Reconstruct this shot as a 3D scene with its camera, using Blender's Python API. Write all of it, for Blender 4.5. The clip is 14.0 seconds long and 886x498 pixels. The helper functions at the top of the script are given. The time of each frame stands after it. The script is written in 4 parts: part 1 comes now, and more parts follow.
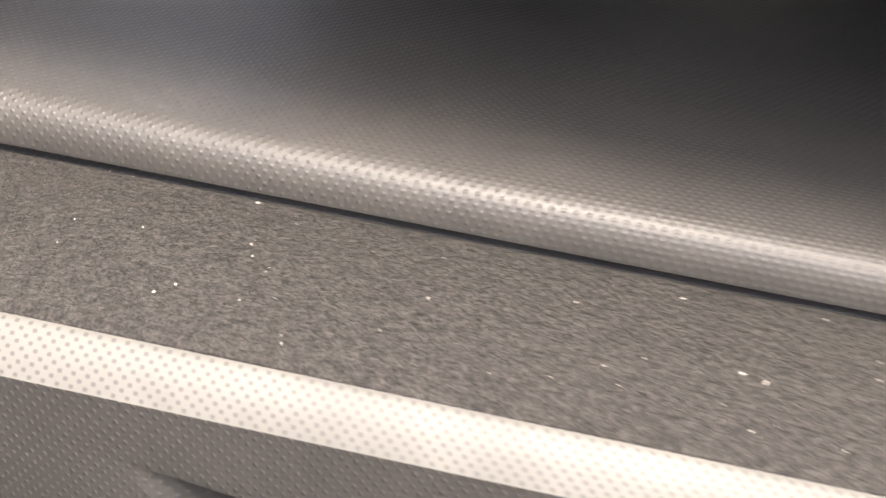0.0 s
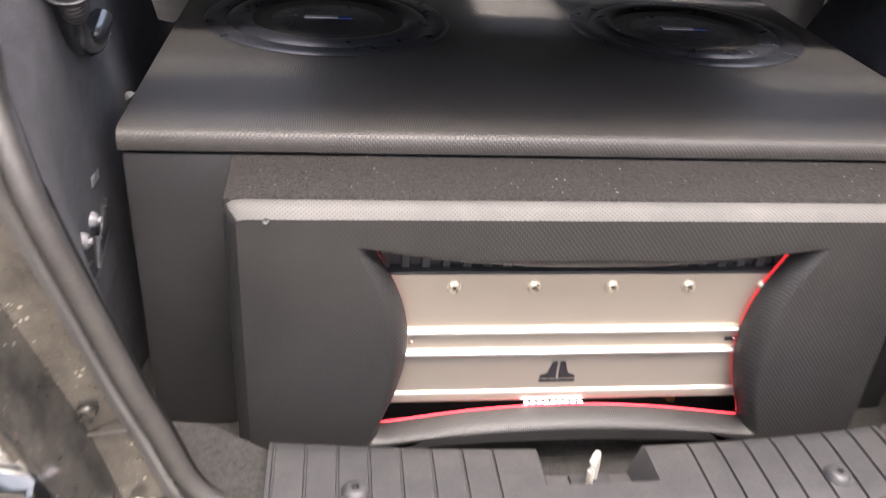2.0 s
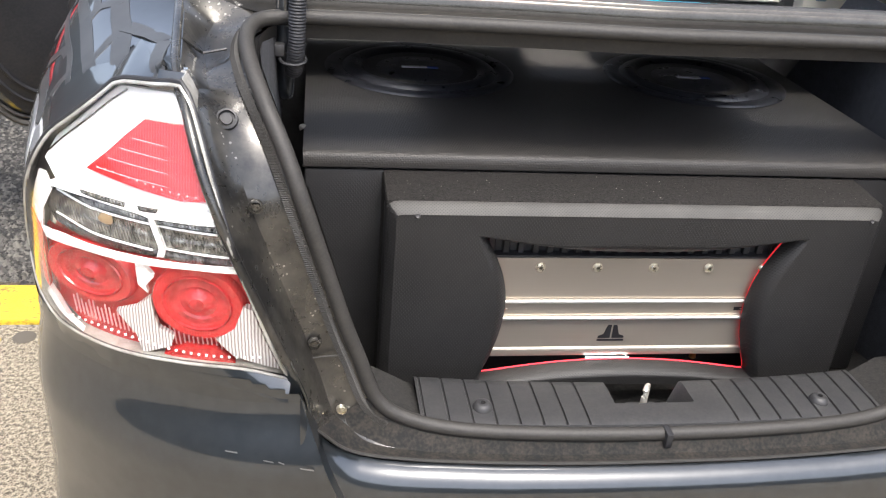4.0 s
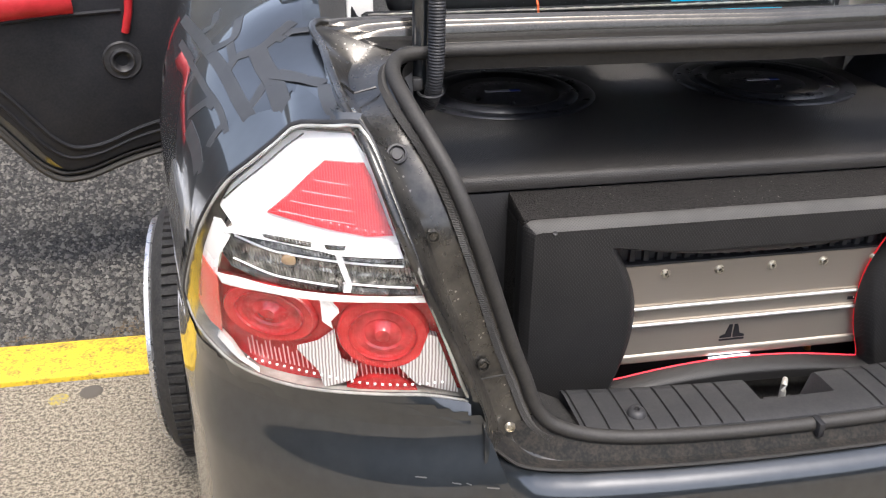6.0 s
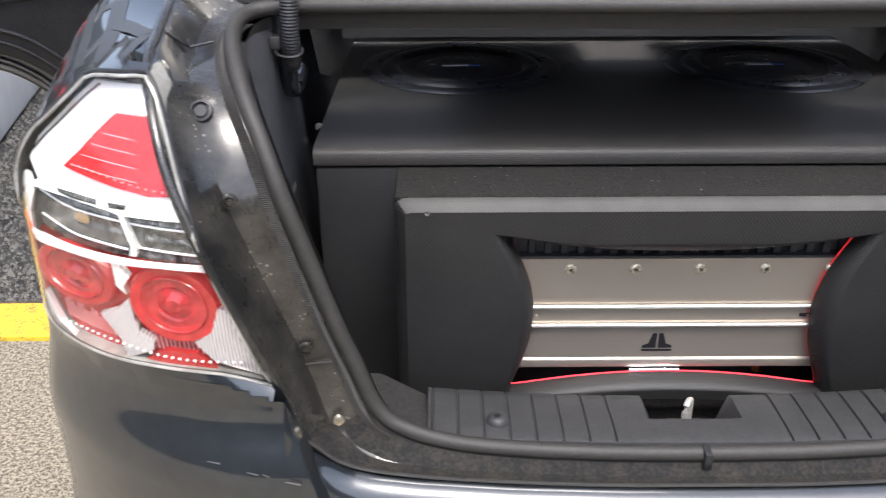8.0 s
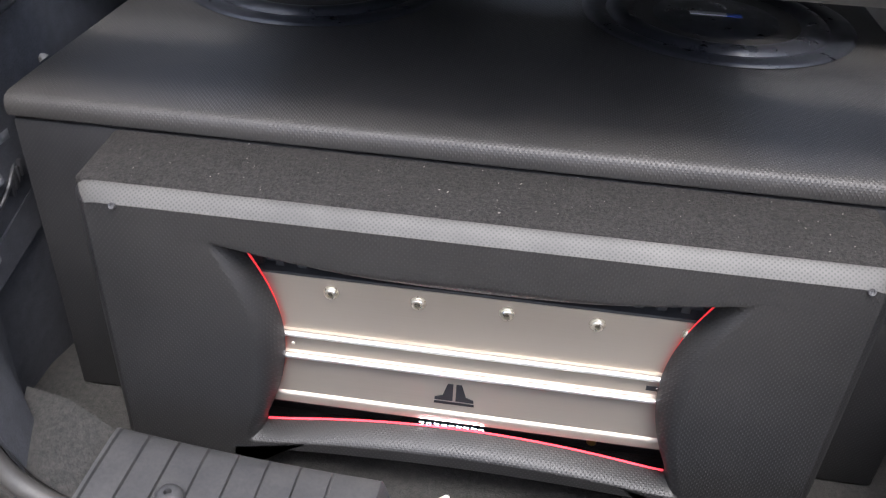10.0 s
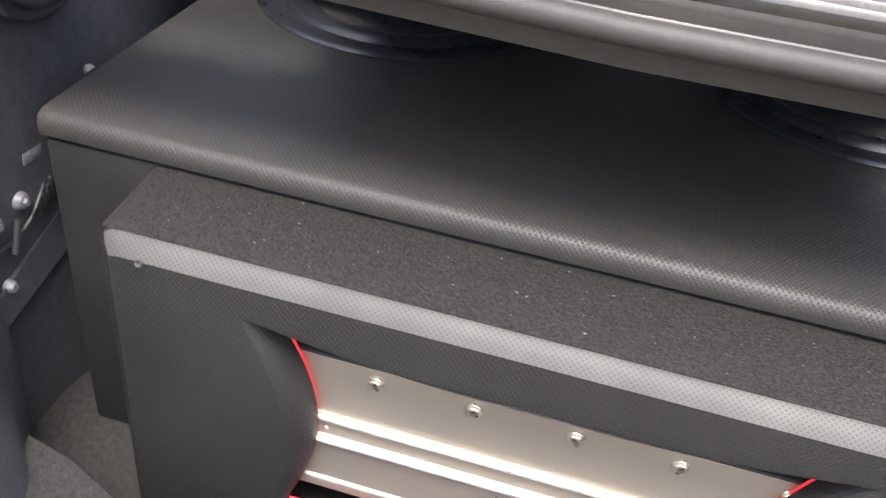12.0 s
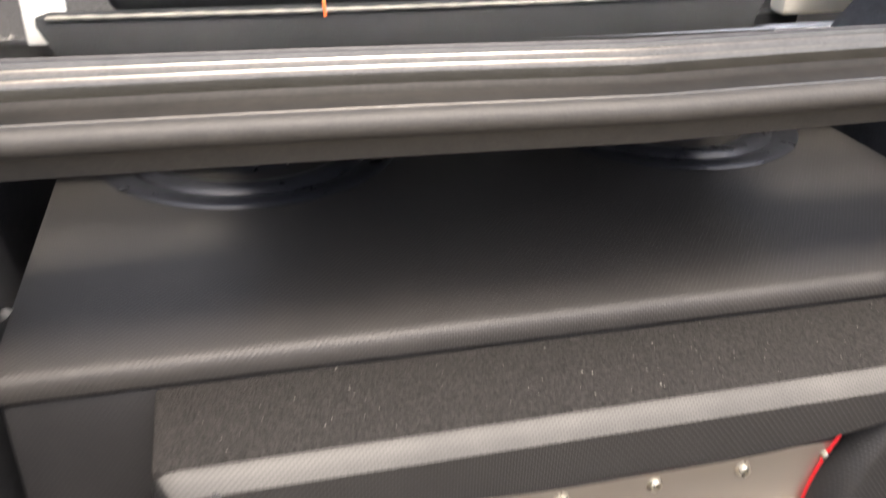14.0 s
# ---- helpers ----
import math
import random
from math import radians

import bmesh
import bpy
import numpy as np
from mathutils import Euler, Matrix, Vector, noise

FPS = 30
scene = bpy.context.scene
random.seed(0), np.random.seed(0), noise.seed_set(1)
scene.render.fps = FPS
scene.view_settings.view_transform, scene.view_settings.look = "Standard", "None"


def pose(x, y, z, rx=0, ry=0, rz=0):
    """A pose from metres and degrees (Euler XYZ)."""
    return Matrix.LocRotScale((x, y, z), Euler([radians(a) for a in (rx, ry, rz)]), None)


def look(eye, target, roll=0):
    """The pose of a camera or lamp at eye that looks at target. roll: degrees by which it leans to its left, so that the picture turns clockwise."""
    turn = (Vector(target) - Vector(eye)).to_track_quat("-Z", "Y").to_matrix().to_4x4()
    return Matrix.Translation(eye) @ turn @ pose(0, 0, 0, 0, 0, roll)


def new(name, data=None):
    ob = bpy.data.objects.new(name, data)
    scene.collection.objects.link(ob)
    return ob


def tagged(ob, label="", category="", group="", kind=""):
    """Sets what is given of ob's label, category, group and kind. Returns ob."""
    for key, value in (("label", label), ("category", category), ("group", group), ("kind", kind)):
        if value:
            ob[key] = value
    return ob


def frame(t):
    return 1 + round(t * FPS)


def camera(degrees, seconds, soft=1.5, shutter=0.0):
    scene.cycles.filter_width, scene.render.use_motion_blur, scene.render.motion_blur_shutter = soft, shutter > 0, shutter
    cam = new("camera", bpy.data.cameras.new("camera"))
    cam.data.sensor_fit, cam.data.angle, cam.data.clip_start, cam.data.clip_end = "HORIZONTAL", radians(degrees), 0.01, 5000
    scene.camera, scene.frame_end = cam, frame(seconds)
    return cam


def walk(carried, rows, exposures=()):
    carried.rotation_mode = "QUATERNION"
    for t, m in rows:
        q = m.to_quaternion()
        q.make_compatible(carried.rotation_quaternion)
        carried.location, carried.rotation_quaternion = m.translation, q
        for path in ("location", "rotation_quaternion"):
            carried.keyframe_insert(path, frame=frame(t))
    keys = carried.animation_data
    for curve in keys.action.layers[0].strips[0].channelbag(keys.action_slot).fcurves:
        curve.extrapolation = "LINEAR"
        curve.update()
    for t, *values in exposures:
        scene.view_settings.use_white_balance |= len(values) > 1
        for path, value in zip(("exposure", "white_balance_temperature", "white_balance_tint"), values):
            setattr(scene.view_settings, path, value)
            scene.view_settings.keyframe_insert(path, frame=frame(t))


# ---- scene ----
cam = camera(54.9, 14.0, soft=1.15, shutter=0.4)
PATH = [
    (0, (-0.111, -0.198, 1.102), (-0.255, 1.433, -0.046), 8.2),
    (0.5, (-0.071, -0.276, 1.157), (-0.197, 1.361, 0.015), 5.3),
    (1, (-0.101, -0.387, 1.213), (-0.119, 1.294, 0.13), 5.5),
    (1.5, (-0.19, -0.52, 1.234), (0.029, 1.194, 0.227), 5.3),
    (2, (-0.229, -0.676, 1.258), (0.014, 1.036, 0.253), 4.1),
    (2.5, (-0.238, -0.869, 1.285), (-0.132, 0.891, 0.34), 1.8),
    (2.7, (-0.254, -0.918, 1.311), (-0.195, 0.835, 0.352), 2.1),
    (4.8, (-0.544, -0.945, 1.355), (-0.048, 0.773, 0.458), 3.4),
    (5, (-0.579, -0.944, 1.353), (-0.076, 0.776, 0.465), 1.9),
    (5.5, (-0.618, -0.948, 1.355), (-0.22, 0.799, 0.465), 0.7),
    (6, (-0.601, -0.94, 1.355), (-0.269, 0.821, 0.467), 0.5),
    (6.5, (-0.579, -0.925, 1.35), (-0.31, 0.842, 0.452), 1.5),
    (7, (-0.502, -0.92, 1.332), (-0.359, 0.866, 0.443), 0.1),
    (7.5, (-0.375, -0.909, 1.31), (-0.332, 0.879, 0.416), -0.2),
    (8, (-0.275, -0.9, 1.3), (-0.27, 0.886, 0.401), -0.2),
    (8.5, (-0.182, -0.808, 1.281), (-0.14, 0.945, 0.32), 0.3),
    (9, (-0.093, -0.664, 1.282), (-0.049, 1.015, 0.196), 1.7),
    (9.2, (-0.077, -0.614, 1.295), (-0.016, 1.021, 0.144), 2.1),
    (11.3, (0.208, -0.543, 1.258), (-0.451, 0.973, 0.132), 5.0),
    (11.5, (0.148, -0.516, 1.284), (-0.387, 0.992, 0.084), 6.3),
    (12, (-0.005, -0.448, 1.294), (-0.281, 1.139, 0.108), 8.0),
    (12.5, (-0.077, -0.459, 1.326), (-0.14, 1.139, 0.125), 7.7),
    (13, (-0.172, -0.483, 1.333), (0.043, 1.125, 0.164), 8.7),
    (13.5, (-0.256, -0.513, 1.338), (0.071, 1.129, 0.243), 5.1),
    (13.7, (-0.261, -0.496, 1.332), (0.102, 1.14, 0.239), 2.8),
    (14, (-0.258, -0.439, 1.298), (0.193, 1.255, 0.335), 1.7),
]
EXPOSURES = [(0.0, 2.48, 7100, 12), (1.0, 2.1, 6700, 13), (2.0, 1.8, 6700, 16), (2.7, 1.18, 6600, 10), (4.8, 0.76, 6300, 10), (7.0, 0.36, 6300, 13), (8.0, 0.56, 6100, 11), (9.2, 1.12, 5900, 12), (11.3, 1.28, 6200, 12), (12.5, 1.5, 6400, 11), (14.0, 1.46, 6900, 13)]
walk(cam, [(t, look(eye, target, roll)) for t, eye, target, roll in PATH], EXPOSURES)

# ---- light ----
world = bpy.data.worlds.new("sky")
scene.world = world
world.use_nodes = True
wn = world.node_tree.nodes
sky = wn.new("ShaderNodeTexSky")
sky.sky_type = "NISHITA"
sky.sun_disc = False
sky.sun_elevation = radians(67)
sky.sun_rotation = radians(169)
sky.air_density = 0.8
sky.dust_density = 4.0
sky.ozone_density = 0.5
wn["Background"].inputs["Strength"].default_value = 0.15
haze = wn.new("ShaderNodeHueSaturation")
haze.inputs["Saturation"].default_value = 0.62
haze.inputs["Value"].default_value = 1.75
world.node_tree.links.new(sky.outputs[0], haze.inputs["Color"])
world.node_tree.links.new(haze.outputs[0], wn["Background"].inputs["Color"])
sun = new("sun", bpy.data.lights.new("sun", "SUN"))
sun.data.energy = 2.0
sun.data.angle = radians(22)
sun.data.color = (1.0, 0.93, 0.84)
sun.matrix_world = look((0.8, -3.0, 7.4), (0, 0, 0))


# ---- materials ----
def mat(name, color, rough=0.5, metal=0.0, spec=0.5, coat=0.0):
    m = bpy.data.materials.new(name)
    m.use_nodes = True
    p = m.node_tree.nodes["Principled BSDF"]
    p.inputs["Base Color"].default_value = (*color, 1)
    p.inputs["Roughness"].default_value = rough
    p.inputs["Metallic"].default_value = metal
    p.inputs["Specular IOR Level"].default_value = spec
    p.inputs["Coat Weight"].default_value = coat
    p.inputs["Coat Roughness"].default_value = 0.05
    return m


def node(m, kind, **inputs):
    n = m.node_tree.nodes.new(kind)
    for k, v in inputs.items():
        n.inputs[k.replace("_", " ")].default_value = v
    return n


def wire(m, a, b):
    m.node_tree.links.new(a, b)


def shader(m):
    return m.node_tree.nodes["Principled BSDF"]


def coords(m):
    return node(m, "ShaderNodeTexCoord").outputs["Object"]


def mottle(m, lo, hi, scale, detail=6.0, where="Base Color", contrast=(0.35, 0.65), second=None):
    """Noise between two colours (or two numbers); second: another scale of noise multiplied in."""
    tex = node(m, "ShaderNodeTexNoise", Scale=scale, Detail=detail, Roughness=0.6)
    wire(m, coords(m), tex.inputs["Vector"])
    fac = tex.outputs["Fac"]
    if second:
        t2 = node(m, "ShaderNodeTexNoise", Scale=second, Detail=4.0)
        wire(m, coords(m), t2.inputs["Vector"])
        mix = m.node_tree.nodes.new("ShaderNodeMath")
        mix.operation = "MULTIPLY_ADD"
        mix.inputs[1].default_value = 0.5
        wire(m, t2.outputs["Fac"], mix.inputs[0])
        half = m.node_tree.nodes.new("ShaderNodeMath")
        half.operation = "MULTIPLY"
        half.inputs[1].default_value = 0.5
        wire(m, fac, half.inputs[0])
        wire(m, half.outputs[0], mix.inputs[2])
        fac = mix.outputs[0]
    ramp = node(m, "ShaderNodeValToRGB")
    lo3 = (lo,) * 3 if isinstance(lo, float) else lo
    hi3 = (hi,) * 3 if isinstance(hi, float) else hi
    ramp.color_ramp.elements[0].position, ramp.color_ramp.elements[0].color = contrast[0], (*lo3, 1)
    ramp.color_ramp.elements[1].position, ramp.color_ramp.elements[1].color = contrast[1], (*hi3, 1)
    wire(m, fac, ramp.inputs["Fac"])
    wire(m, ramp.outputs["Color"], shader(m).inputs[where])
    return ramp


def bumpy(m, height, strength=0.3, distance=0.002):
    b = node(m, "ShaderNodeBump", Strength=strength, Distance=distance)
    wire(m, height, b.inputs["Height"])
    wire(m, b.outputs["Normal"], shader(m).inputs["Normal"])
    return b


def noise_bump(m, scale, strength=0.3, distance=0.002, detail=6.0):
    t = node(m, "ShaderNodeTexNoise", Scale=scale, Detail=detail)
    wire(m, coords(m), t.inputs["Vector"])
    return bumpy(m, t.outputs["Fac"], strength, distance)


def calc(m, op, a, b=None):
    n = m.node_tree.nodes.new("ShaderNodeMath")
    n.operation = op
    for i, v in enumerate((a, b)):
        if v is None:
            continue
        if isinstance(v, (int, float)):
            n.inputs[i].default_value = v
        else:
            wire(m, v, n.inputs[i])
    return n.outputs[0]


def woven(name, lo, hi, rough, strength, dot):
    """Speaker vinyl with small studs in staggered rows, over broad dust noise. dot: how much lighter (as lit) each stud
    is painted; minus darkens it as a shaded pit.
    """
    m = mat(name, lo, rough)
    sep = node(m, "ShaderNodeSeparateXYZ")
    wire(m, coords(m), sep.inputs[0])
    yz = calc(m, "ADD", sep.outputs[1], sep.outputs[2])
    u = calc(m, "SINE", calc(m, "MULTIPLY", sep.outputs[0], 2 * math.pi / 0.0044))
    v = calc(m, "SINE", calc(m, "MULTIPLY", yz, 2 * math.pi / 0.0056))
    stud = calc(m, "POWER", calc(m, "MAXIMUM", calc(m, "MULTIPLY", u, v), 0.0), 2.0)
    bumpy(m, stud, strength, 0.0010)
    dust = node(m, "ShaderNodeTexNoise", Scale=11.0, Detail=8.0, Roughness=0.65)
    wire(m, coords(m), dust.inputs["Vector"])
    fac = calc(m, "ADD", calc(m, "MULTIPLY", stud, dot), dust.outputs["Fac"])
    ramp = node(m, "ShaderNodeValToRGB")
    ramp.color_ramp.elements[0].position, ramp.color_ramp.elements[0].color = 0.15, (*lo, 1)
    ramp.color_ramp.elements[1].position, ramp.color_ramp.elements[1].color = 0.95, (*hi, 1)
    wire(m, fac, ramp.inputs["Fac"])
    wire(m, ramp.outputs["Color"], shader(m).inputs["Base Color"])
    return m


def glow(name, color, power):
    m = mat(name, color, 0.4)
    shader(m).inputs["Emission Color"].default_value = (*color, 1)
    shader(m).inputs["Emission Strength"].default_value = power
    return m


PAINT = mat("slate_paint", (0.016, 0.020, 0.024), 0.36, 0.4, 0.5, 1.0)
mottle(PAINT, (0.014, 0.018, 0.022), (0.024, 0.029, 0.034), 9.0, second=60.0)
noise_bump(PAINT, 3.0, 0.02, 0.01)
shader(PAINT).inputs["Coat IOR"].default_value = 1.85
CHANNEL = mat("channel_paint", (0.05, 0.048, 0.044), 0.34, 0.55, 0.5, 0.9)
shader(CHANNEL).inputs["Coat Roughness"].default_value = 0.12
CH_N = node(CHANNEL, "ShaderNodeTexNoise", Scale=14.0, Detail=8.0, Roughness=0.65)
wire(CHANNEL, coords(CHANNEL), CH_N.inputs["Vector"])
CH_V = node(CHANNEL, "ShaderNodeTexVoronoi", Scale=150.0)
wire(CHANNEL, coords(CHANNEL), CH_V.inputs["Vector"])
CH_SPECK = calc(CHANNEL, "MULTIPLY", calc(CHANNEL, "LESS_THAN", CH_V.outputs["Distance"], 0.20), calc(CHANNEL, "GREATER_THAN", CH_N.outputs["Fac"], 0.56))
CH_R = node(CHANNEL, "ShaderNodeValToRGB")
CH_R.color_ramp.elements[0].position, CH_R.color_ramp.elements[0].color = 0.40, (0.026, 0.0255, 0.025, 1)
CH_R.color_ramp.elements[1].position, CH_R.color_ramp.elements[1].color = 0.76, (0.13, 0.12, 0.102, 1)
CH_MIX = CH_R.color_ramp.elements.new(1.0)
CH_MIX.color = (0.36, 0.34, 0.30, 1)
wire(CHANNEL, calc(CHANNEL, "ADD", calc(CHANNEL, "MULTIPLY", CH_SPECK, 0.35), CH_N.outputs["Fac"]), CH_R.inputs["Fac"])
wire(CHANNEL, CH_R.outputs["Color"], shader(CHANNEL).inputs["Base Color"])
mottle(CHANNEL, 0.22, 0.42, 22.0, where="Roughness", second=140.0)
# Gutter paint darkened: a dark lid reflection is put into the colour.
FLOOR_DARKENED = mat("gutter_floor_darkened", (0.014, 0.014, 0.013), 0.5, 0.0, 0.15)
mottle(FLOOR_DARKENED, (0.010, 0.010, 0.0095), (0.022, 0.020, 0.018), 50.0, second=300.0)
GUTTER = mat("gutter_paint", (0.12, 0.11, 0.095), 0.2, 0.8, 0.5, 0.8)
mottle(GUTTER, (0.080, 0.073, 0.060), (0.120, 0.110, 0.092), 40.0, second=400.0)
DIRTY = mat("dirty_sill", (0.03, 0.028, 0.025), 0.75, spec=0.2)
mottle(DIRTY, (0.015, 0.015, 0.015), (0.060, 0.051, 0.040), 60.0, contrast=(0.42, 0.80), second=260.0)
VINYL_DECAL = mat("grey_vinyl_decal", (0.04, 0.043, 0.046), 0.40)
mottle(VINYL_DECAL, (0.036, 0.037, 0.038), (0.052, 0.053, 0.054), 20.0)
RUBBER = mat("seal_rubber", (0.03, 0.03, 0.03), 0.6)
mottle(RUBBER, (0.025, 0.0235, 0.0215), (0.040, 0.037, 0.033), 90.0, second=400.0)
noise_bump(RUBBER, 400.0, 0.25, 0.001)
PLASTIC = mat("grey_plastic_trim", (0.05, 0.05, 0.052), 0.48)
mottle(PLASTIC, (0.025, 0.025, 0.027), (0.045, 0.044, 0.043), 40.0, second=300.0)
noise_bump(PLASTIC, 700.0, 0.25, 0.0006)
BLACK = mat("black_plastic", (0.012, 0.012, 0.013), 0.5)
mottle(BLACK, (0.014, 0.014, 0.016), (0.03, 0.03, 0.032), 60.0)
CLIP = mat("clip_plastic", (0.16, 0.16, 0.17), 0.4)
mottle(CLIP, (0.10, 0.10, 0.11), (0.22, 0.22, 0.23), 160.0)
LINER = mat("boot_liner_felt", (0.012, 0.013, 0.018), 0.9)
mottle(LINER, (0.030, 0.031, 0.036), (0.060, 0.062, 0.070), 60.0, second=500.0)
noise_bump(LINER, 600.0, 0.5, 0.002)
CARPET = mat("charcoal_carpet", (0.03, 0.03, 0.03), 0.95, spec=0.2)
mottle(CARPET, (0.012, 0.011, 0.0105), (0.042, 0.039, 0.036), 330.0, contrast=(0.40, 0.64), second=900.0)
noise_bump(CARPET, 420.0, 0.9, 0.004)
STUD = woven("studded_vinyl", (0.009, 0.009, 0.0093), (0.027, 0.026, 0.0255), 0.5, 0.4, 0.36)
# Same vinyl as STUD, paler because light from above is painted in.
STUD_EDGE = woven("top_lit_studded_edging", (0.026, 0.025, 0.023), (0.094, 0.090, 0.081), 0.60, -0.5, -0.7)
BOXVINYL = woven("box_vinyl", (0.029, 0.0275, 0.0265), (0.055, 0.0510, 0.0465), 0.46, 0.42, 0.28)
# Box vinyl again, darker: shade on the front and sides painted in.
BOXVINYL_SHADED = woven("box_vinyl_shaded", (0.011, 0.011, 0.012), (0.031, 0.030, 0.030), 0.5, 0.3, 0.22)
shader(BOXVINYL).inputs["Specular IOR Level"].default_value = 0.36
# Pale blue-grey, lightened to bounce light onto the box top.
SHELF = mat("shelf_bounce_felt", (0.10, 0.11, 0.14), 0.95)
mottle(SHELF, (0.085, 0.095, 0.125), (0.13, 0.14, 0.17), 60.0, second=400.0)
PAD = mat("dark_corner_felt", (0.03, 0.03, 0.03), 0.95, spec=0.2)
mottle(PAD, (0.016, 0.016, 0.016), (0.042, 0.040, 0.037), 160.0, second=600.0)
noise_bump(PAD, 400.0, 0.6, 0.002)
RAIL_EDGE = mat("lamp_cover_edge", (0.42, 0.41, 0.37), 0.2, 0.3)
mottle(RAIL_EDGE, (0.30, 0.29, 0.26), (0.55, 0.54, 0.50), 30.0)
ALU = mat("brushed_aluminium", (0.46, 0.41, 0.345), 0.5, 0.80)
ALU_MAP = node(ALU, "ShaderNodeMapping")
ALU_MAP.inputs["Scale"].default_value = (6, 300, 900)
ALU_N = node(ALU, "ShaderNodeTexNoise", Scale=1.0, Detail=4.0)
wire(ALU, coords(ALU), ALU_MAP.inputs["Vector"])
wire(ALU, ALU_MAP.outputs[0], ALU_N.inputs["Vector"])
bumpy(ALU, ALU_N.outputs["Fac"], 0.12, 0.0005)
ALU_R = node(ALU, "ShaderNodeMapRange")
ALU_R.inputs["To Min"].default_value, ALU_R.inputs["To Max"].default_value = 0.42, 0.60
wire(ALU, ALU_N.outputs["Fac"], ALU_R.inputs["Value"])
wire(ALU, ALU_R.outputs[0], shader(ALU).inputs["Roughness"])
RAIL = mat("polished_rail", (0.93, 0.91, 0.87), 0.42, 0.85)
mottle(RAIL, 0.36, 0.48, 200.0, where="Roughness")
STRIKER = mat("striker_zinc", (0.78, 0.75, 0.66), 0.35, 0.6)
mottle(STRIKER, (0.60, 0.56, 0.46), (0.86, 0.84, 0.78), 160.0)
STEEL = mat("zinc_steel", (0.82, 0.77, 0.66), 0.3, 1.0)
mottle(STEEL, 0.2, 0.45, 300.0, where="Roughness")
# Chrome made mostly white: its bright reflections sit in the colour.
CHROME = mat("lamp_chrome_whitened", (0.95, 0.95, 0.93), 0.22, 0.2)
mottle(CHROME, 0.15, 0.35, 40.0, where="Roughness")
# Sun glare on the upper chrome, painted as plain white.
UPPER = mat("glare_white_reflector", (0.97, 0.97, 0.95), 0.3)
mottle(UPPER, (0.90, 0.90, 0.88), (0.98, 0.98, 0.96), 14.0)
MIRROR = mat("mirror_chrome", (0.93, 0.93, 0.92), 0.08, 1.0)
mottle(MIRROR, 0.04, 0.16, 60.0, where="Roughness")
BULB = mat("amber_bulb", (0.30, 0.21, 0.12), 0.25, 0.0, 0.6, 0.5)
FLUTED = mat("fluted_clear_plastic", (0.50, 0.49, 0.46), 0.14, 0.85)
FL_S = node(FLUTED, "ShaderNodeSeparateXYZ")
wire(FLUTED, coords(FLUTED), FL_S.inputs[0])
FL_RIB = calc(FLUTED, "SINE", calc(FLUTED, "MULTIPLY", calc(FLUTED, "ADD", FL_S.outputs[0], calc(FLUTED, "MULTIPLY", FL_S.outputs[2], 0.25)), 2 * math.pi / 0.0034))
FL_STEP = calc(FLUTED, "SINE", calc(FLUTED, "MULTIPLY", FL_S.outputs[2], 2 * math.pi / 0.017))
bumpy(FLUTED, calc(FLUTED, "ADD", FL_RIB, calc(FLUTED, "MULTIPLY", FL_STEP, 2.2)), 0.55, 0.0012)
mottle(FLUTED, (0.05, 0.048, 0.044), (0.48, 0.47, 0.44), 42.0, contrast=(0.40, 0.66), second=160.0)
RED = mat("red_lamp_plastic", (0.62, 0.03, 0.035), 0.16, 0.0, 0.6, 0.6)
mottle(RED, (0.36, 0.010, 0.013), (0.60, 0.040, 0.040), 75.0, second=400.0)
WEB = mat("striped_clear_plastic", (0.8, 0.8, 0.78), 0.15, 0.3)
WEB_T = node(WEB, "ShaderNodeTexWave", Scale=95.0, Distortion=1.5, Detail=2.0)
wire(WEB, coords(WEB), WEB_T.inputs["Vector"])
WEB_R = node(WEB, "ShaderNodeValToRGB")
WEB_R.color_ramp.elements[0].color, WEB_R.color_ramp.elements[1].color = (0.34, 0.29, 0.28, 1), (0.97, 0.95, 0.93, 1)
wire(WEB, WEB_T.outputs["Fac"], WEB_R.inputs["Fac"])
wire(WEB, WEB_R.outputs["Color"], shader(WEB).inputs["Base Color"])
RED_PALE = mat("pale_red_plastic", (0.85, 0.36, 0.36), 0.3)
RED_DEEP = mat("deep_red_plastic", (0.40, 0.02, 0.025), 0.14, 0.0, 0.6, 0.8)
mottle(RED_DEEP, (0.30, 0.014, 0.018), (0.58, 0.035, 0.04), 90.0)
noise_bump(RED_DEEP, 120.0, 0.3, 0.002)
RED_T = node(RED, "ShaderNodeTexWave", Scale=120.0, Distortion=0.5)
wire(RED, coords(RED), RED_T.inputs["Vector"])
bumpy(RED, RED_T.outputs["Fac"], 0.15, 0.0012)
AMBER = mat("amber_lamp_plastic", (0.72, 0.06, 0.045), 0.2, 0.0, 0.6, 0.6)
LENS = mat("clear_lens", (1, 1, 1), 0.02)
shader(LENS).inputs["Transmission Weight"].default_value = 1.0
shader(LENS).inputs["IOR"].default_value = 1.25
WINDOW = mat("window_glass", (0.93, 0.95, 0.94), 0.02)
shader(WINDOW).inputs["Transmission Weight"].default_value = 1.0
shader(WINDOW).inputs["IOR"].default_value = 1.02
TYRE = mat("tyre_rubber", (0.022, 0.022, 0.021), 0.75)
mottle(TYRE, (0.014, 0.014, 0.014), (0.045, 0.042, 0.038), 40.0, second=200.0)
RIM = mat("silver_rim", (0.72, 0.72, 0.72), 0.28, 0.9)
mottle(RIM, 0.2, 0.4, 60.0, where="Roughness")
CONE = mat("rubber_surround", (0.020, 0.021, 0.025), 0.40, 0.0, 0.6)
mottle(CONE, 0.26, 0.40, 40.0, where="Roughness")
CONCRETE = mat("concrete", (0.36, 0.33, 0.28), 0.9)
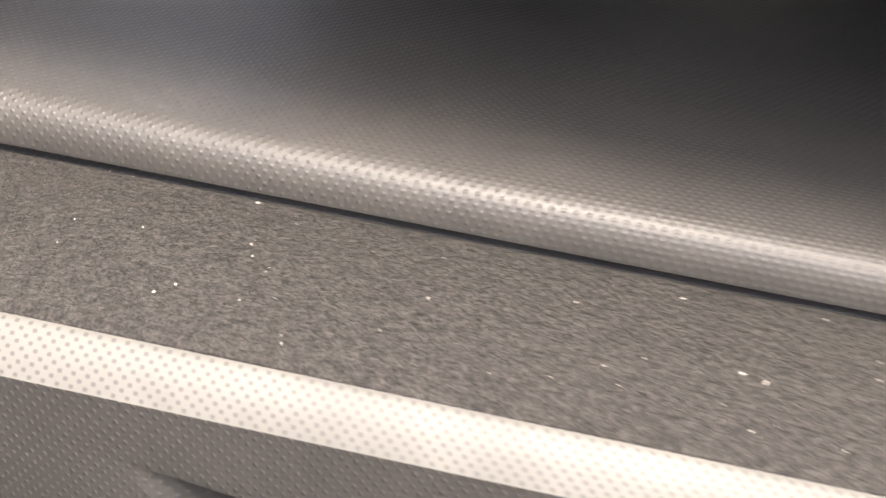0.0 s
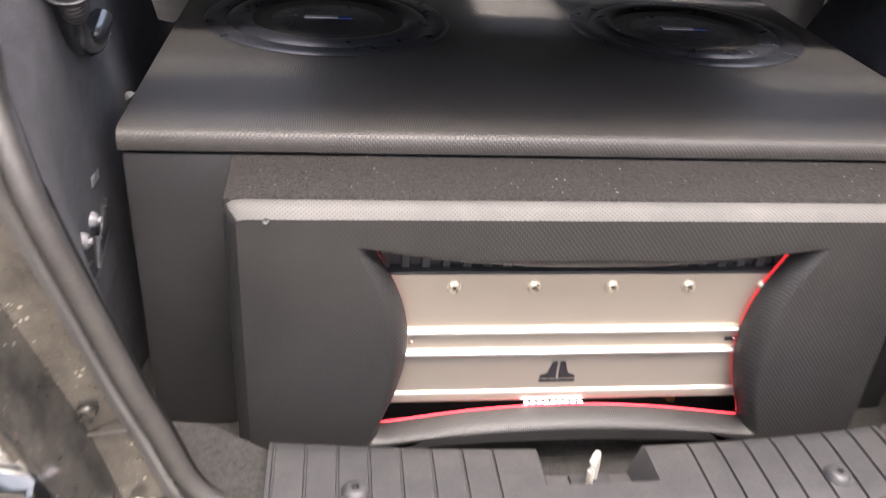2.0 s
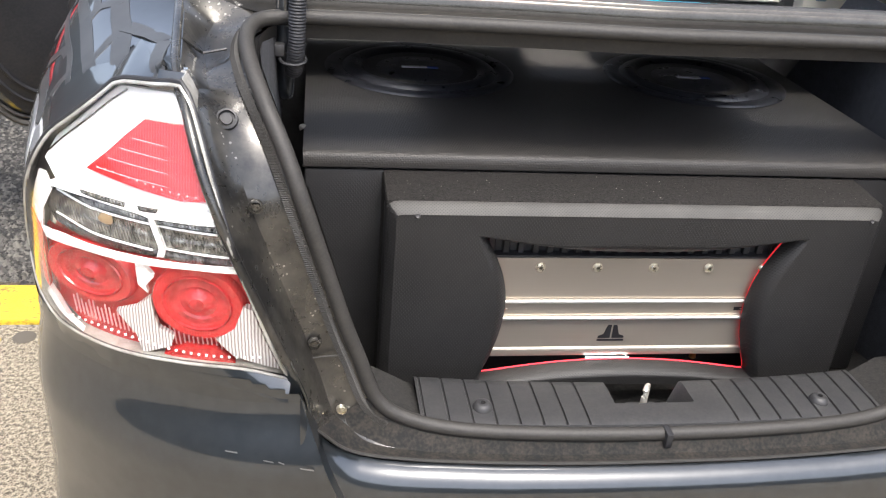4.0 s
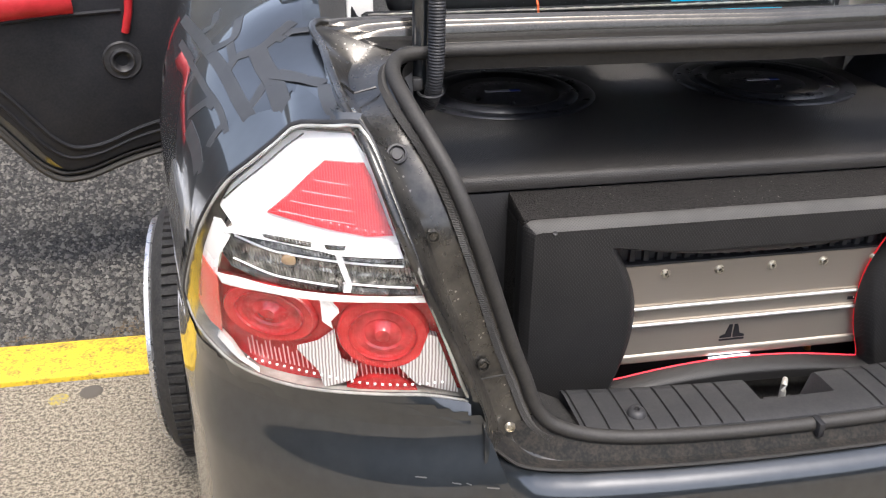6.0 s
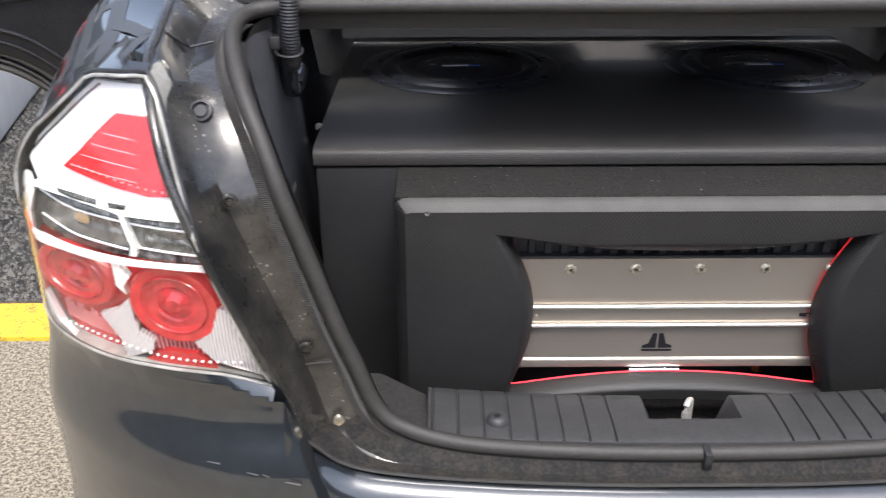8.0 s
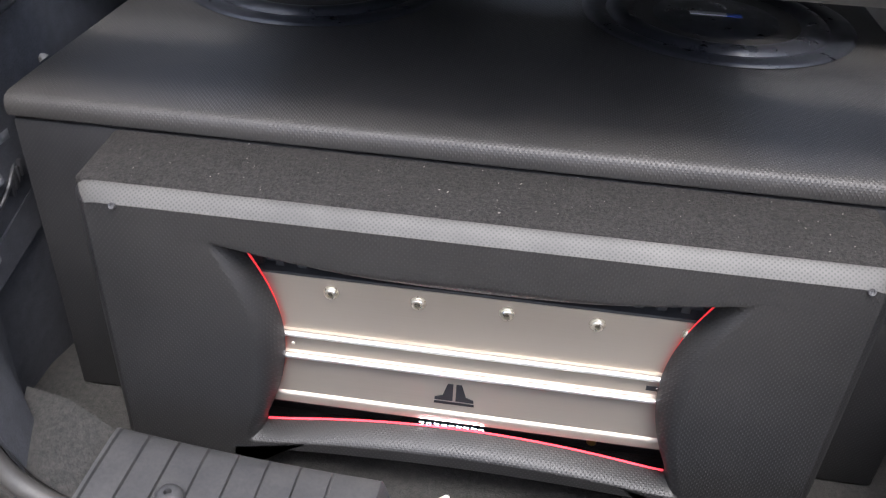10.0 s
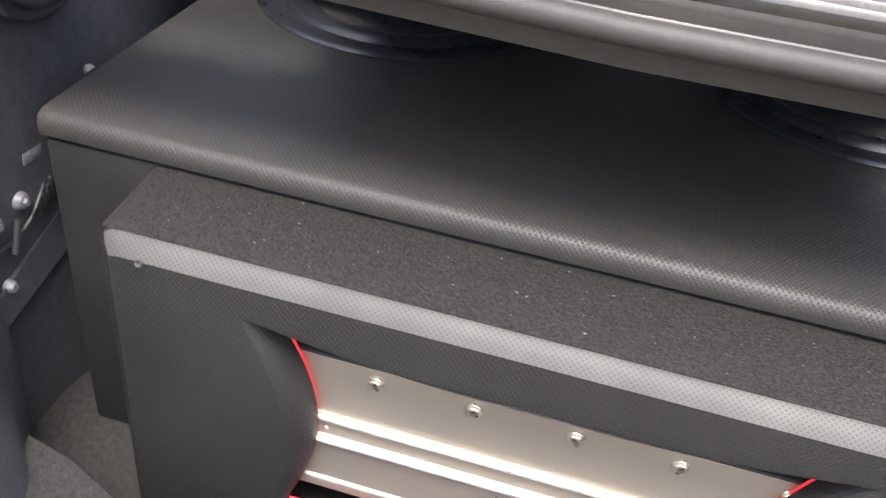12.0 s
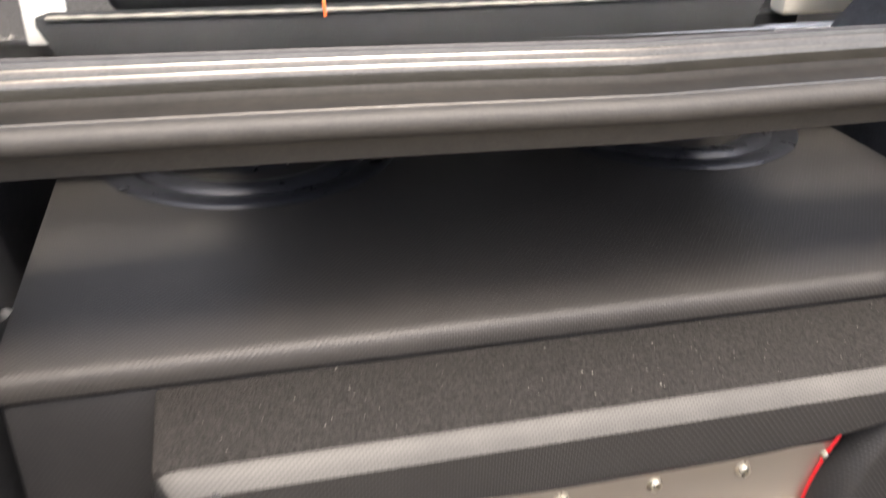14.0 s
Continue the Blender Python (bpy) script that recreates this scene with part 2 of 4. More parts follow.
mottle(CONCRETE, (0.09, 0.075, 0.055), (0.42, 0.365, 0.27), 105.0, contrast=(0.45, 0.55), second=330.0)
noise_bump(CONCRETE, 150.0, 1.0, 0.008)
ASPHALT = mat("asphalt", (0.05, 0.05, 0.05), 0.9)
mottle(ASPHALT, (0.010, 0.010, 0.010), (0.085, 0.078, 0.068), 75.0, contrast=(0.40, 0.66), second=300.0)
noise_bump(ASPHALT, 80.0, 1.0, 0.04)
PEBBLE = mat("loose_stone", (0.1, 0.1, 0.1), 0.8)
PEB_G = node(PEBBLE, "ShaderNodeNewGeometry")
PEB_R = node(PEBBLE, "ShaderNodeValToRGB")
PEB_R.color_ramp.elements[0].color, PEB_R.color_ramp.elements[1].color = (0.022, 0.022, 0.022, 1), (0.17, 0.16, 0.14, 1)
wire(PEBBLE, PEB_G.outputs["Random Per Island"], PEB_R.inputs["Fac"])
wire(PEBBLE, PEB_R.outputs["Color"], shader(PEBBLE).inputs["Base Color"])
YELLOW = mat("yellow_road_paint", (0.72, 0.46, 0.02), 0.65)
mottle(YELLOW, (0.22, 0.15, 0.04), (0.74, 0.49, 0.03), 26.0, contrast=(0.36, 0.52), second=120.0)
noise_bump(YELLOW, 160.0, 0.4, 0.003)
WHITE = mat("white_paint", (0.78, 0.78, 0.77), 0.35, coat=0.6)
mottle(WHITE, (0.70, 0.70, 0.69), (0.80, 0.80, 0.79), 5.0)
CREAM = mat("cream_trim", (0.72, 0.68, 0.58), 0.8)
mottle(CREAM, (0.62, 0.58, 0.48), (0.76, 0.72, 0.63), 8.0)
DOORTRIM = mat("door_trim_plastic", (0.012, 0.013, 0.017), 0.55, spec=0.3)
mottle(DOORTRIM, (0.008, 0.009, 0.012), (0.020, 0.020, 0.023), 12.0, second=150.0)
REDTRIM = mat("red_trim", (0.5, 0.02, 0.03), 0.4)
mottle(REDTRIM, (0.42, 0.015, 0.02), (0.58, 0.03, 0.04), 20.0)
# Glow added so the cyan strip shows up; no lamp known there.
CYAN = glow("cyan_added_glow", (0.0, 0.48, 0.72), 0.35)
ORANGE = mat("orange_cord", (0.65, 0.12, 0.03), 0.6)
LOGO_BLACK = mat("black_print", (0.012, 0.012, 0.014), 0.5)
SOCKET = mat("socket_shadow", (0.08, 0.07, 0.05), 0.6, 0.5)
LOGO_SILVER = mat("silver_print", (0.55, 0.56, 0.58), 0.4, 0.3)
LOGO_BLUE = mat("blue_print", (0.02, 0.06, 0.35), 0.4)
LED_RED = glow("red_light_strip", (1.0, 0.05, 0.07), 0.7)
LED_DIM = glow("dim_red_light_strip", (1.0, 0.04, 0.05), 0.28)
LED_WHITE = glow("white_light_strip", (0.85, 0.92, 1.0), 40.0)
CLOTH = mat("black_seat_cloth", (0.028, 0.029, 0.031), 0.95, spec=0.1)
noise_bump(CLOTH, 500.0, 0.4, 0.001)
LINT = mat("pale_lint", (0.24, 0.225, 0.20), 0.9)


# ---- mesh helpers ----
def part(name, bm, material, parent=None, label="", smooth=True):
    me = bpy.data.meshes.new(name)
    bmesh.ops.recalc_face_normals(bm, faces=bm.faces[:])
    bm.to_mesh(me)
    bm.free()
    me.materials.append(material)
    ob = new(name, me)
    if smooth:
        for p in me.polygons:
            p.use_smooth = True
        me.set_sharp_from_angle(angle=radians(40))
    if parent is not None:
        ob.parent = parent
    if label:
        tagged(ob, label)
    return ob


def thing(name, label, category, group="", kind=""):
    return tagged(new(name), label, category, group, kind)


def grid(rows, close_u=False, close_v=False, bm=None):
    """Quads over rows of points of equal length."""
    bm = bm or bmesh.new()
    vs = [[bm.verts.new(p) for p in row] for row in rows]
    nr, nc = len(vs), len(vs[0])
    for i in range(nr if close_v else nr - 1):
        for j in range(nc if close_u else nc - 1):
            a, b = vs[i], vs[(i + 1) % nr]
            bm.faces.new((a[j], a[(j + 1) % nc], b[(j + 1) % nc], b[j]))
    return bm


def curve(points, n):
    """n points evenly along a smooth line through the given ones."""
    ps = [Vector(p) for p in points]
    ps = [2 * ps[0] - ps[1], *ps, 2 * ps[-1] - ps[-2]]
    fine = []
    for k in range(1, len(ps) - 2):
        a, b, c, d = ps[k - 1 : k + 3]
        for s in range(16):
            t = s / 16
            fine.append(0.5 * (2 * b + (c - a) * t + (2 * a - 5 * b + 4 * c - d) * t * t + (3 * b - a - 3 * c + d) * t**3))
    fine.append(ps[-2])
    lens = [0.0]
    for a, b in zip(fine, fine[1:]):
        lens.append(lens[-1] + (b - a).length)
    out, k = [], 0
    for i in range(n):
        want = lens[-1] * i / (n - 1)
        while k < len(fine) - 2 and lens[k + 1] < want:
            k += 1
        step = lens[k + 1] - lens[k]
        out.append(fine[k].lerp(fine[k + 1], (want - lens[k]) / step if step else 0))
    return out


def spline(points, per):
    """Smooth line with `per` steps between each two given points, so that several lines stay in step."""
    ps = [Vector(p) for p in points]
    ps = [2 * ps[0] - ps[1], *ps, 2 * ps[-1] - ps[-2]]
    out = []
    for k in range(1, len(ps) - 2):
        a, b, c, d = ps[k - 1 : k + 3]
        for s in range(per):
            t = s / per
            out.append(0.5 * (2 * b + (c - a) * t + (2 * a - 5 * b + 4 * c - d) * t * t + (3 * b - a - 3 * c + d) * t**3))
    out.append(ps[-2])
    return out


def tube(points, radius, sides=8, closed=False, bm=None, squash=1.0, wave=0.0):
    ps = [Vector(p) for p in points]
    rows, n = [], len(ps)
    up = Vector((0, 0, 1))
    for i, p in enumerate(ps):
        a = ps[(i - 1) % n] if closed or i else p
        b = ps[(i + 1) % n] if closed or i < n - 1 else p
        d = (b - a).normalized()
        side = d.cross(up)
        if side.length < 0.15:
            side = d.cross(Vector((0, 1, 0)))
        side.normalize()
        top = side.cross(d).normalized()
        r = radius * (1 + wave * (1 if i % 2 else -1))
        rows.append([p + r * math.cos(2 * math.pi * k / sides) * side + squash * r * math.sin(2 * math.pi * k / sides) * top for k in range(sides)])
    bm = grid(rows, close_u=True, close_v=closed, bm=bm)
    if not closed:
        bm.verts.ensure_lookup_table()
        bmesh.ops.contextual_create(bm, geom=[e for e in bm.edges if e.is_boundary])
    return bm


def lathe(profile, centre=(0, 0, 0), turn=None, sides=48, bm=None):
    """Profile of (radius, height) turned round z, then placed."""
    m = Matrix.Translation(centre) @ (turn or Matrix())
    rows = [[m @ Vector((r * math.cos(2 * math.pi * k / sides), r * math.sin(2 * math.pi * k / sides), h)) for k in range(sides)] for r, h in profile]
    bm = grid(rows, close_u=True, bm=bm)
    bmesh.ops.remove_doubles(bm, verts=bm.verts[:], dist=1e-6)
    return bm


def block(x0, x1, y0, y1, z0, z1, bevel=0.003, seg=2, bm=None):
    mine = bmesh.new()
    bmesh.ops.create_cube(mine, size=1)
    for v in mine.verts:
        v.co = ((x0 + x1) / 2 + v.co.x * (x1 - x0), (y0 + y1) / 2 + v.co.y * (y1 - y0), (z0 + z1) / 2 + v.co.z * (z1 - z0))
    if bevel:
        bmesh.ops.bevel(mine, geom=mine.edges[:], offset=bevel, segments=seg, affect="EDGES", profile=0.5)
    if bm is None:
        return mine
    me = bpy.data.meshes.new("tmp")
    mine.to_mesh(me)
    bm.from_mesh(me)
    bpy.data.meshes.remove(me)
    mine.free()
    return bm


def patch(outline, surf, depth, thick, step=0.012):
    """A plate with the outline (x, z), laid on y = surf(x, z) + depth, thick to the front of the car."""
    bm = bmesh.new()
    bm.faces.new([bm.verts.new((x, 0, z)) for x, z in outline])
    bmesh.ops.triangulate(bm, faces=bm.faces[:])
    xs, zs = [p[0] for p in outline], [p[1] for p in outline]
    for axis, lo, hi in ((0, min(xs), max(xs)), (2, min(zs), max(zs))):
        k = lo + step
        while k < hi:
            co, no = [0, 0, 0], [0, 0, 0]
            co[axis], no[axis] = k, 1
            bmesh.ops.bisect_plane(bm, geom=bm.verts[:] + bm.edges[:] + bm.faces[:], plane_co=co, plane_no=no, dist=1e-5)
            k += step
    for v in bm.verts:
        v.co.y = surf(v.co.x, v.co.z) + depth
    if thick:
        made = bmesh.ops.extrude_face_region(bm, geom=bm.faces[:])
        for g in made["geom"]:
            if isinstance(g, bmesh.types.BMVert):
                g.co.y += thick
    return bm


def inside(x, z, outline):
    hit = False
    for (ax, az), (bx, bz) in zip(outline, outline[1:] + outline[:1]):
        if (az > z) != (bz > z) and x < ax + (z - az) / (bz - az) * (bx - ax):
            hit = not hit
    return hit


def smooth(t):
    t = min(1.0, max(0.0, t))
    return t * t * (3 - 2 * t)


# ---- ground ----
STAIN = mat("yellow_stain", (0.32, 0.26, 0.12), 0.9)
mottle(STAIN, (0.24, 0.21, 0.16), (0.44, 0.34, 0.06), 110.0, contrast=(0.45, 0.56), second=300.0)
ground = part("ground", grid([[(x, y, -0.012) for x in (-400, -12, -2.8, -0.2, 12, 400)] for y in (-400, 1.1, 6, 400)]), ASPHALT, None, smooth=False)
tagged(ground, "coarse dark asphalt yard with loose stones", "ground", kind="structure")
pavement = part("pavement", block(-9, 9, -14, 1.125, -0.10, 0.0, 0.004, 1), CONCRETE)
tagged(pavement, "pale worn concrete slab under the car", "pavement", kind="structure")
kerb = part("kerb", block(-9, 9, 1.137, 1.325, -0.10, 0.006, 0.006, 2), YELLOW)
tagged(kerb, "worn yellow painted edge strip beside the asphalt", "kerb", kind="structure")
spot = part("oil_stain", lathe([(0, 0.0035), (0.018, 0.0035), (0.026, 0.003), (0.03, 0.001)], (-1.172, 1.06, 0), sides=20), mat("dark_stain", (0.10, 0.088, 0.07), 0.9))
tagged(spot, "dark round stain on the concrete", "stain", kind="structure")
stain = part("paint_stain", lathe([(0, 0.0025), (0.010, 0.0025), (0.020, 0.0018), (0.027, 0.0008)], (-1.25, 1.04, 0), sides=9), STAIN)
tagged(stain, "faint yellow paint mark on the concrete", "stain", kind="structure")

# Walls added out of view, to darken low-sky reflections in the paint.
UNSEEN_WALL = mat("unseen_wall_plaster", (0.10, 0.10, 0.09), 0.9)
mottle(UNSEEN_WALL, (0.06, 0.062, 0.055), (0.14, 0.135, 0.12), 1.2, second=14.0)
for name, box_ in (("backdrop_west", (-9.3, -9.0, -14, 14)), ("backdrop_north", (-9.0, 9.0, 13.7, 14.0)), ("backdrop_east", (9.0, 9.3, -14, 14)), ("backdrop_south", (-9.0, 9.0, -14.0, -13.7))):
    tagged(part(name, block(*box_, -.1, 3.6, .02, 1), UNSEEN_WALL), "plain wall out of view, added to darken reflections in the paint", "wall", kind="structure")

DIRT = mat("brown_dirt", (0.09, 0.07, 0.045), 0.95)
mottle(DIRT, (0.03, 0.026, 0.02), (0.17, 0.125, 0.075), 40.0, contrast=(0.4, 0.62), second=170.0)
noise_bump(DIRT, 120.0, 1.0, 0.01)
dirt_rows = [[], [], []]
for k in range(121):
    x = -3.6 + .026 * k
    far = 1.40 + .05 * math.sin(5.1 * x) + .035 * math.sin(17 * x + 1) + .02 * math.sin(43 * x)
    for row, y, z in zip(dirt_rows, (1.322, 1.36, far), (-.004, -.007, -.0115)):
        row.append((x, y, z))
dirt = tagged(part("roadside_dirt", grid(dirt_rows), DIRT), "brown dirt gathered along the yellow strip", "dirt", kind="stuff")

stones = bmesh.new()
rng = random.Random(5)
for n in range(42000):
    far = rng.random() ** 1.5
    x, y = rng.uniform(-3.4, -0.75), 1.34 + 2.9 * far
    s = rng.uniform(0.0035, 0.0100) * (1.7 if rng.random() < 0.06 else 1)
    vs = []
    turn = rng.uniform(0, 6.3)
    for k in range(5):
        a, r = turn + 1.2566 * k + rng.uniform(-.4, .4), s * rng.uniform(0.6, 1.4)
        vs.append(stones.verts.new((x + r * math.cos(a), y + r * math.sin(a), -0.013)))
    vs.append(stones.verts.new((x + s * rng.uniform(-.4, .4), y + s * rng.uniform(-.4, .4), -0.013 + s * rng.uniform(0.7, 1.5))))
    for k in range(5):
        stones.faces.new((vs[k], vs[(k + 1) % 5], vs[5]))
gravel = part("loose_gravel", stones, PEBBLE, smooth=False)
tagged(gravel, "loose broken stones on dark asphalt", "gravel", kind="stuff")

# ---- car: shapes shared by its panels ----
SEAL = [(0, -.204, .707), (-.10, -.203, .708), (-.20, -.198, .710), (-.27, -.190, .714), (-.32, -.182, .728), (-.345, -.177, .752), (-.363, -.174, .80),
        (-.379, -.173, .843), (-.402, -.170, .915), (-.424, -.165, .983), (-.442, -.145, 1.03), (-.460, -.115, 1.063), (-.478, -.065, 1.092),
        (-.485, -.02, 1.108), (-.475, .012, 1.117), (-.445, .024, 1.120), (-.39, .024, 1.121), (-.2, .018, 1.122), (0, .010, 1.122)]
MID = [(0, -.222, .690), (-.10, -.221, .690), (-.20, -.217, .691), (-.29, -.211, .694), (-.35, -.203, .703), (-.385, -.190, .73), (-.405, -.180, .785),
       (-.42, -.176, .83), (-.450, -.176, .915), (-.474, -.175, .985), (-.492, -.155, 1.035), (-.508, -.12, 1.066), (-.522, -.07, 1.08),
       (-.528, -.02, 1.085), (-.53, .03, 1.10), (-.50, .055, 1.125), (-.42, .058, 1.13), (-.2, .055, 1.132), (0, .045, 1.132)]
EDGE = [(0, -.232, .692), (-.10, -.231, .692), (-.20, -.227, .693), (-.30, -.222, .697), (-.37, -.220, .71), (-.408, -.225, .745), (-.422, -.233, .80),
        (-.436, -.236, .84), (-.462, -.234, .905), (-.490, -.228, .975), (-.510, -.212, 1.03), (-.526, -.175, 1.075), (-.542, -.12, 1.10),
        (-.55, -.05, 1.115), (-.556, .02, 1.13), (-.56, .085, 1.146), (-.48, .088, 1.140), (-.2, .083, 1.139), (0, .073, 1.139)]
PLAN = [(.425, -.238), (.46, -.236), (.50, -.229), (.56, -.209), (.62, -.176), (.68, -.126), (.72, -.072), (.746, .02), (.766, .13), (.785, .27), (.808, .45), (.833, .75), (.845, 1.2), (.845, 1.75)]
LAMP = [(0.431, 0.812), (0.466, 0.824), (0.493, 0.829), (0.551, 0.829), (0.609, 0.824), (0.648, 0.824), (0.677, 0.828), (0.703, 0.834), (0.726, 0.838), (0.736, 0.859), (0.728, 0.899), (0.71, 0.957), (0.694, 0.996), (0.671, 1.032), (0.643, 1.056), (0.616, 1.078), (0.6, 1.092), (0.595, 1.094), (0.586, 1.096), (0.557, 1.098), (0.54, 1.1), (0.535, 1.099), (0.532, 1.096), (0.523, 1.08), (0.51, 1.041), (0.497, 1.001), (0.48, 0.945), (0.461, 0.89), (0.441, 0.829)]
WHEEL_Y, WHEEL_Z = 0.86, 0.30


def lean(z):
    """How far the tail leans forward at this height."""
    h = max(0.0, z - 0.97)
    return 0.62 * h * h / (h + 0.03)


def lens_y(x, z):
    a = abs(x) - 0.43
    return -0.238 + 1.65 * a * a + 14.0 * max(0.0, a - 0.24) ** 2 + lean(z) + 0.25 * max(0.0, 0.87 - z) * (1 - smooth(a / 0.15))


def both(pts):
    """The half line from the boot's middle, carried round to the other side."""
    left = [Vector(p) for p in pts]
    return left + [Vector((-p.x, p.y, p.z)) for p in reversed(left[1:-1])]


def shift(pts, dx, dy, dz):
    return [Vector((p[0] * (1 + dx), p[1] + dy, p[2] + dz)) for p in pts]


def flank(px, py, z, side):
    """A point of the body's skin over the plan point, at height z."""
    top = 1.112 + 0.05 * smooth((py + 0.15) / 0.36)
    g = 0.0
    if z > 0.90:
        q = min(1.0, (z - 0.90) / (top - 0.90))
        g = 1 - math.sqrt(max(0.0, 1 - q * q))
    base = min(px, 0.555)
    x = base + (px - base) * (1 - g)
    y = py + lean(z) * (1 - smooth((py + 0.1) / 0.3))
    low = smooth((0.80 - z) / 0.09) * 0.030 + 0.012 * smooth((0.62 - z) / 0.1) - 0.10 * smooth((0.42 - z) / 0.25) * (1 - smooth((py - 0.2) / 0.3))
    d = Vector((px - 0.30, py - 0.55)).normalized()
    if py < 0.45:
        x, y = x + d.x * 0.25 * low * (1 - smooth((py - 0.15) / 0.3)), y + d.y * low * (1 - smooth((py - 0.15) / 0.3))
    return Vector((side * x, y, z))


def start_x(z):
    """Where the body's outer skin begins beside the boot opening."""
    return float(np.interp(z, [.22, .60, .70, .745, .80, .84, .905, .975, 1.03, 1.075, 1.10, 1.112], [.34, .352, .385, .404, .423, .438, .464, .492, .512, .528, .544, .552]))


RING = [Vector((p.x, p.z)) for p in curve([(x, 0, z) for x, z in LAMP + LAMP[:1]], 241)][:-1]
OUT = []
for k, p in enumerate(RING):
    d = RING[(k + 2) % 240] - RING[k - 2]
    OUT.append(Vector((d.y, -d.x)).normalized())
if OUT[60].x < 0:
    OUT = [-n for n in OUT]
WIDE = [(p.x + n.x * .009, p.y + n.y * .009) for p, n in zip(RING, OUT)]


def lamp_inner(z):
    return float(np.interp(z, [0.829, 0.89, 0.945, 1.001, 1.041, 1.08, 1.096, 1.099], [0.441, 0.461, 0.48, 0.497, 0.51, 0.523, 0.532, 0.535]))


def on_skin(x, z, side):
    """The point of the quarter's skin at this width and height."""
    px = x
    for n in range(6):
        py = float(np.interp(px, [p[0] for p in PLAN], [p[1] for p in PLAN]))
        top = 1.112 + 0.05 * smooth((py + 0.15) / 0.36)
        q = min(.97, max(0.0, (z - 0.90) / (top - 0.90)))
        g = 1 - math.sqrt(1 - q * q)
        px = x if x < .555 else .555 + (x - .555) / (1 - g)
    return flank(px, py, z, side)


def lamp_surround(side):
    """The skin's smooth edge round the lamp."""
    inner, mid, outer = [], [], []
    for p, n in zip(RING, OUT):
        if n.x < -.4:
            continue
        w = .022
        q = Vector((p.x + n.x * w, p.y + n.y * w))
        if q.y > 1.108:
            q.y = 1.108
        if q.y < .7928:
            q.y = min(p.y, .7928)
        a = Vector((side * p.x, lens_y(p.x, p.y) - .0005, p.y))
        c = on_skin(q.x, q.y, side) + Vector((side * .0010, -.0008, .0004))
        inner.append(a)
        outer.append(c)
        m = p.lerp(q, .5)
        mid.append(a.lerp(c, .5).lerp(on_skin(m.x, m.y, side) + Vector((side * .0008, -.0006, .0003)), .6))
    order = max(range(1, len(inner)), key=lambda i: (inner[i] - inner[i - 1]).length)
    if (inner[order] - inner[order - 1]).length > .03:
        inner, mid, outer = (r[order:] + r[:order] for r in (inner, mid, outer))
    return grid([[v + Vector((0, .012, 0)) for v in inner], inner, mid, outer])


def quarter_flange(side):
    """Narrow flange between the lamp or shoulder and the boot channel."""
    line = spline(EDGE, 8)[5 * 8 : 15 * 8 + 4]
    tops = [flank(.552, -.190, 1.112, 1)]
    for px, py in PLAN:
        if px > .56:
            tops.append(flank(px, py, 1.112 + 0.05 * smooth((py + 0.15) / 0.36), 1))
    tops = [p for p in spline(tops, 12)]
    rows = [[], [], []]
    for e in line:
        x = -e.x
        if e.z < 1.092:
            z = max(e.z, .80)
            t = Vector((max(lamp_inner(z), x) + .001, lens_y(max(lamp_inner(z), x), z) + .001, e.z))
        else:
            t = min(tops, key=lambda v: (v - Vector((x, e.y, e.z))).length) + Vector((.004, 0, .0006))
        m = (Vector((x, e.y, e.z)) + t) / 2 + Vector((0, -.0015, .0015))
        for r, v in zip(rows, (Vector((x - .003, e.y + .004, e.z - .003)), m, t)):
            r.append(Vector((side * v.x, v.y, v.z)))
    return grid(rows)


def skin(side, z0, z1, nz, hole, top=False):
    """Part of the flank between two heights, with the lamp's opening and the wheel arch left out."""
    plan = curve([(.33, -.250, 0), (.38, -.245, 0)] + [(x, y, 0) for x, y in PLAN], 700)
    px, py = np.array([p.x for p in plan]), np.array([p.y for p in plan])
    rows = []
    for k in range(nz + 1):
        f = 1 - (1 - k / nz) ** (1.6 if top else 1)
        s0 = np.searchsorted(px, start_x(z0 + (1.112 - z0) * f if top else z0 + (z1 - z0) * f))
        row = []
        for c in np.linspace(0, 1, 150):
            i = min(699, int(round(s0 + (699 - s0) * c)))
            hi = (1.112 + 0.05 * smooth((py[i] + 0.15) / 0.36)) if top else z1
            row.append(flank(px[i], py[i], z0 + (hi - z0) * f, side))
        rows.append(row)
    bm = grid(rows)
    gone = []
    for f in bm.faces:
        c = f.calc_center_median()
        arch = math.hypot(c.y - WHEEL_Y, c.z - WHEEL_Z) < 0.35
        lamp = hole and c.y < 0.1 and (inside(abs(c.x), c.z, WIDE) or (0.817 < c.z < 1.10 and abs(c.x) < lamp_inner(c.z)))
        if arch or lamp:
            gone.append(f)
    bmesh.ops.delete(bm, geom=gone, context="FACES")
    if not hole:
        rim = [v for v in bm.verts if v.is_boundary and abs(abs(v.co.x) - start_x(v.co.z)) < .05 and v.co.y < -.15]
        edges = [e for e in bm.edges if e.is_boundary and e.verts[0] in rim and e.verts[1] in rim and abs(e.verts[0].co.z - e.verts[1].co.z) > .002]
        made = bmesh.ops.extrude_edge_only(bm, edges=edges)
        for g in made["geom"]:
            if isinstance(g, bmesh.types.BMVert):
                g.co.y += .05
    return bm


car = thing("car", "dark slate saloon car with its boot open and rear door ajar", "car")

for side in (-1, 1):
    part("quarter_panel", skin(side, 0.7925, 1.16, 90, True, True), PAINT, car)
    part("lamp_surround", lamp_surround(side), PAINT, car)
    part("quarter_flange", quarter_flange(side), PAINT, car)
    corner = part("bumper_corner", skin(side, 0.22, 0.7926, 70, False), PAINT, car)

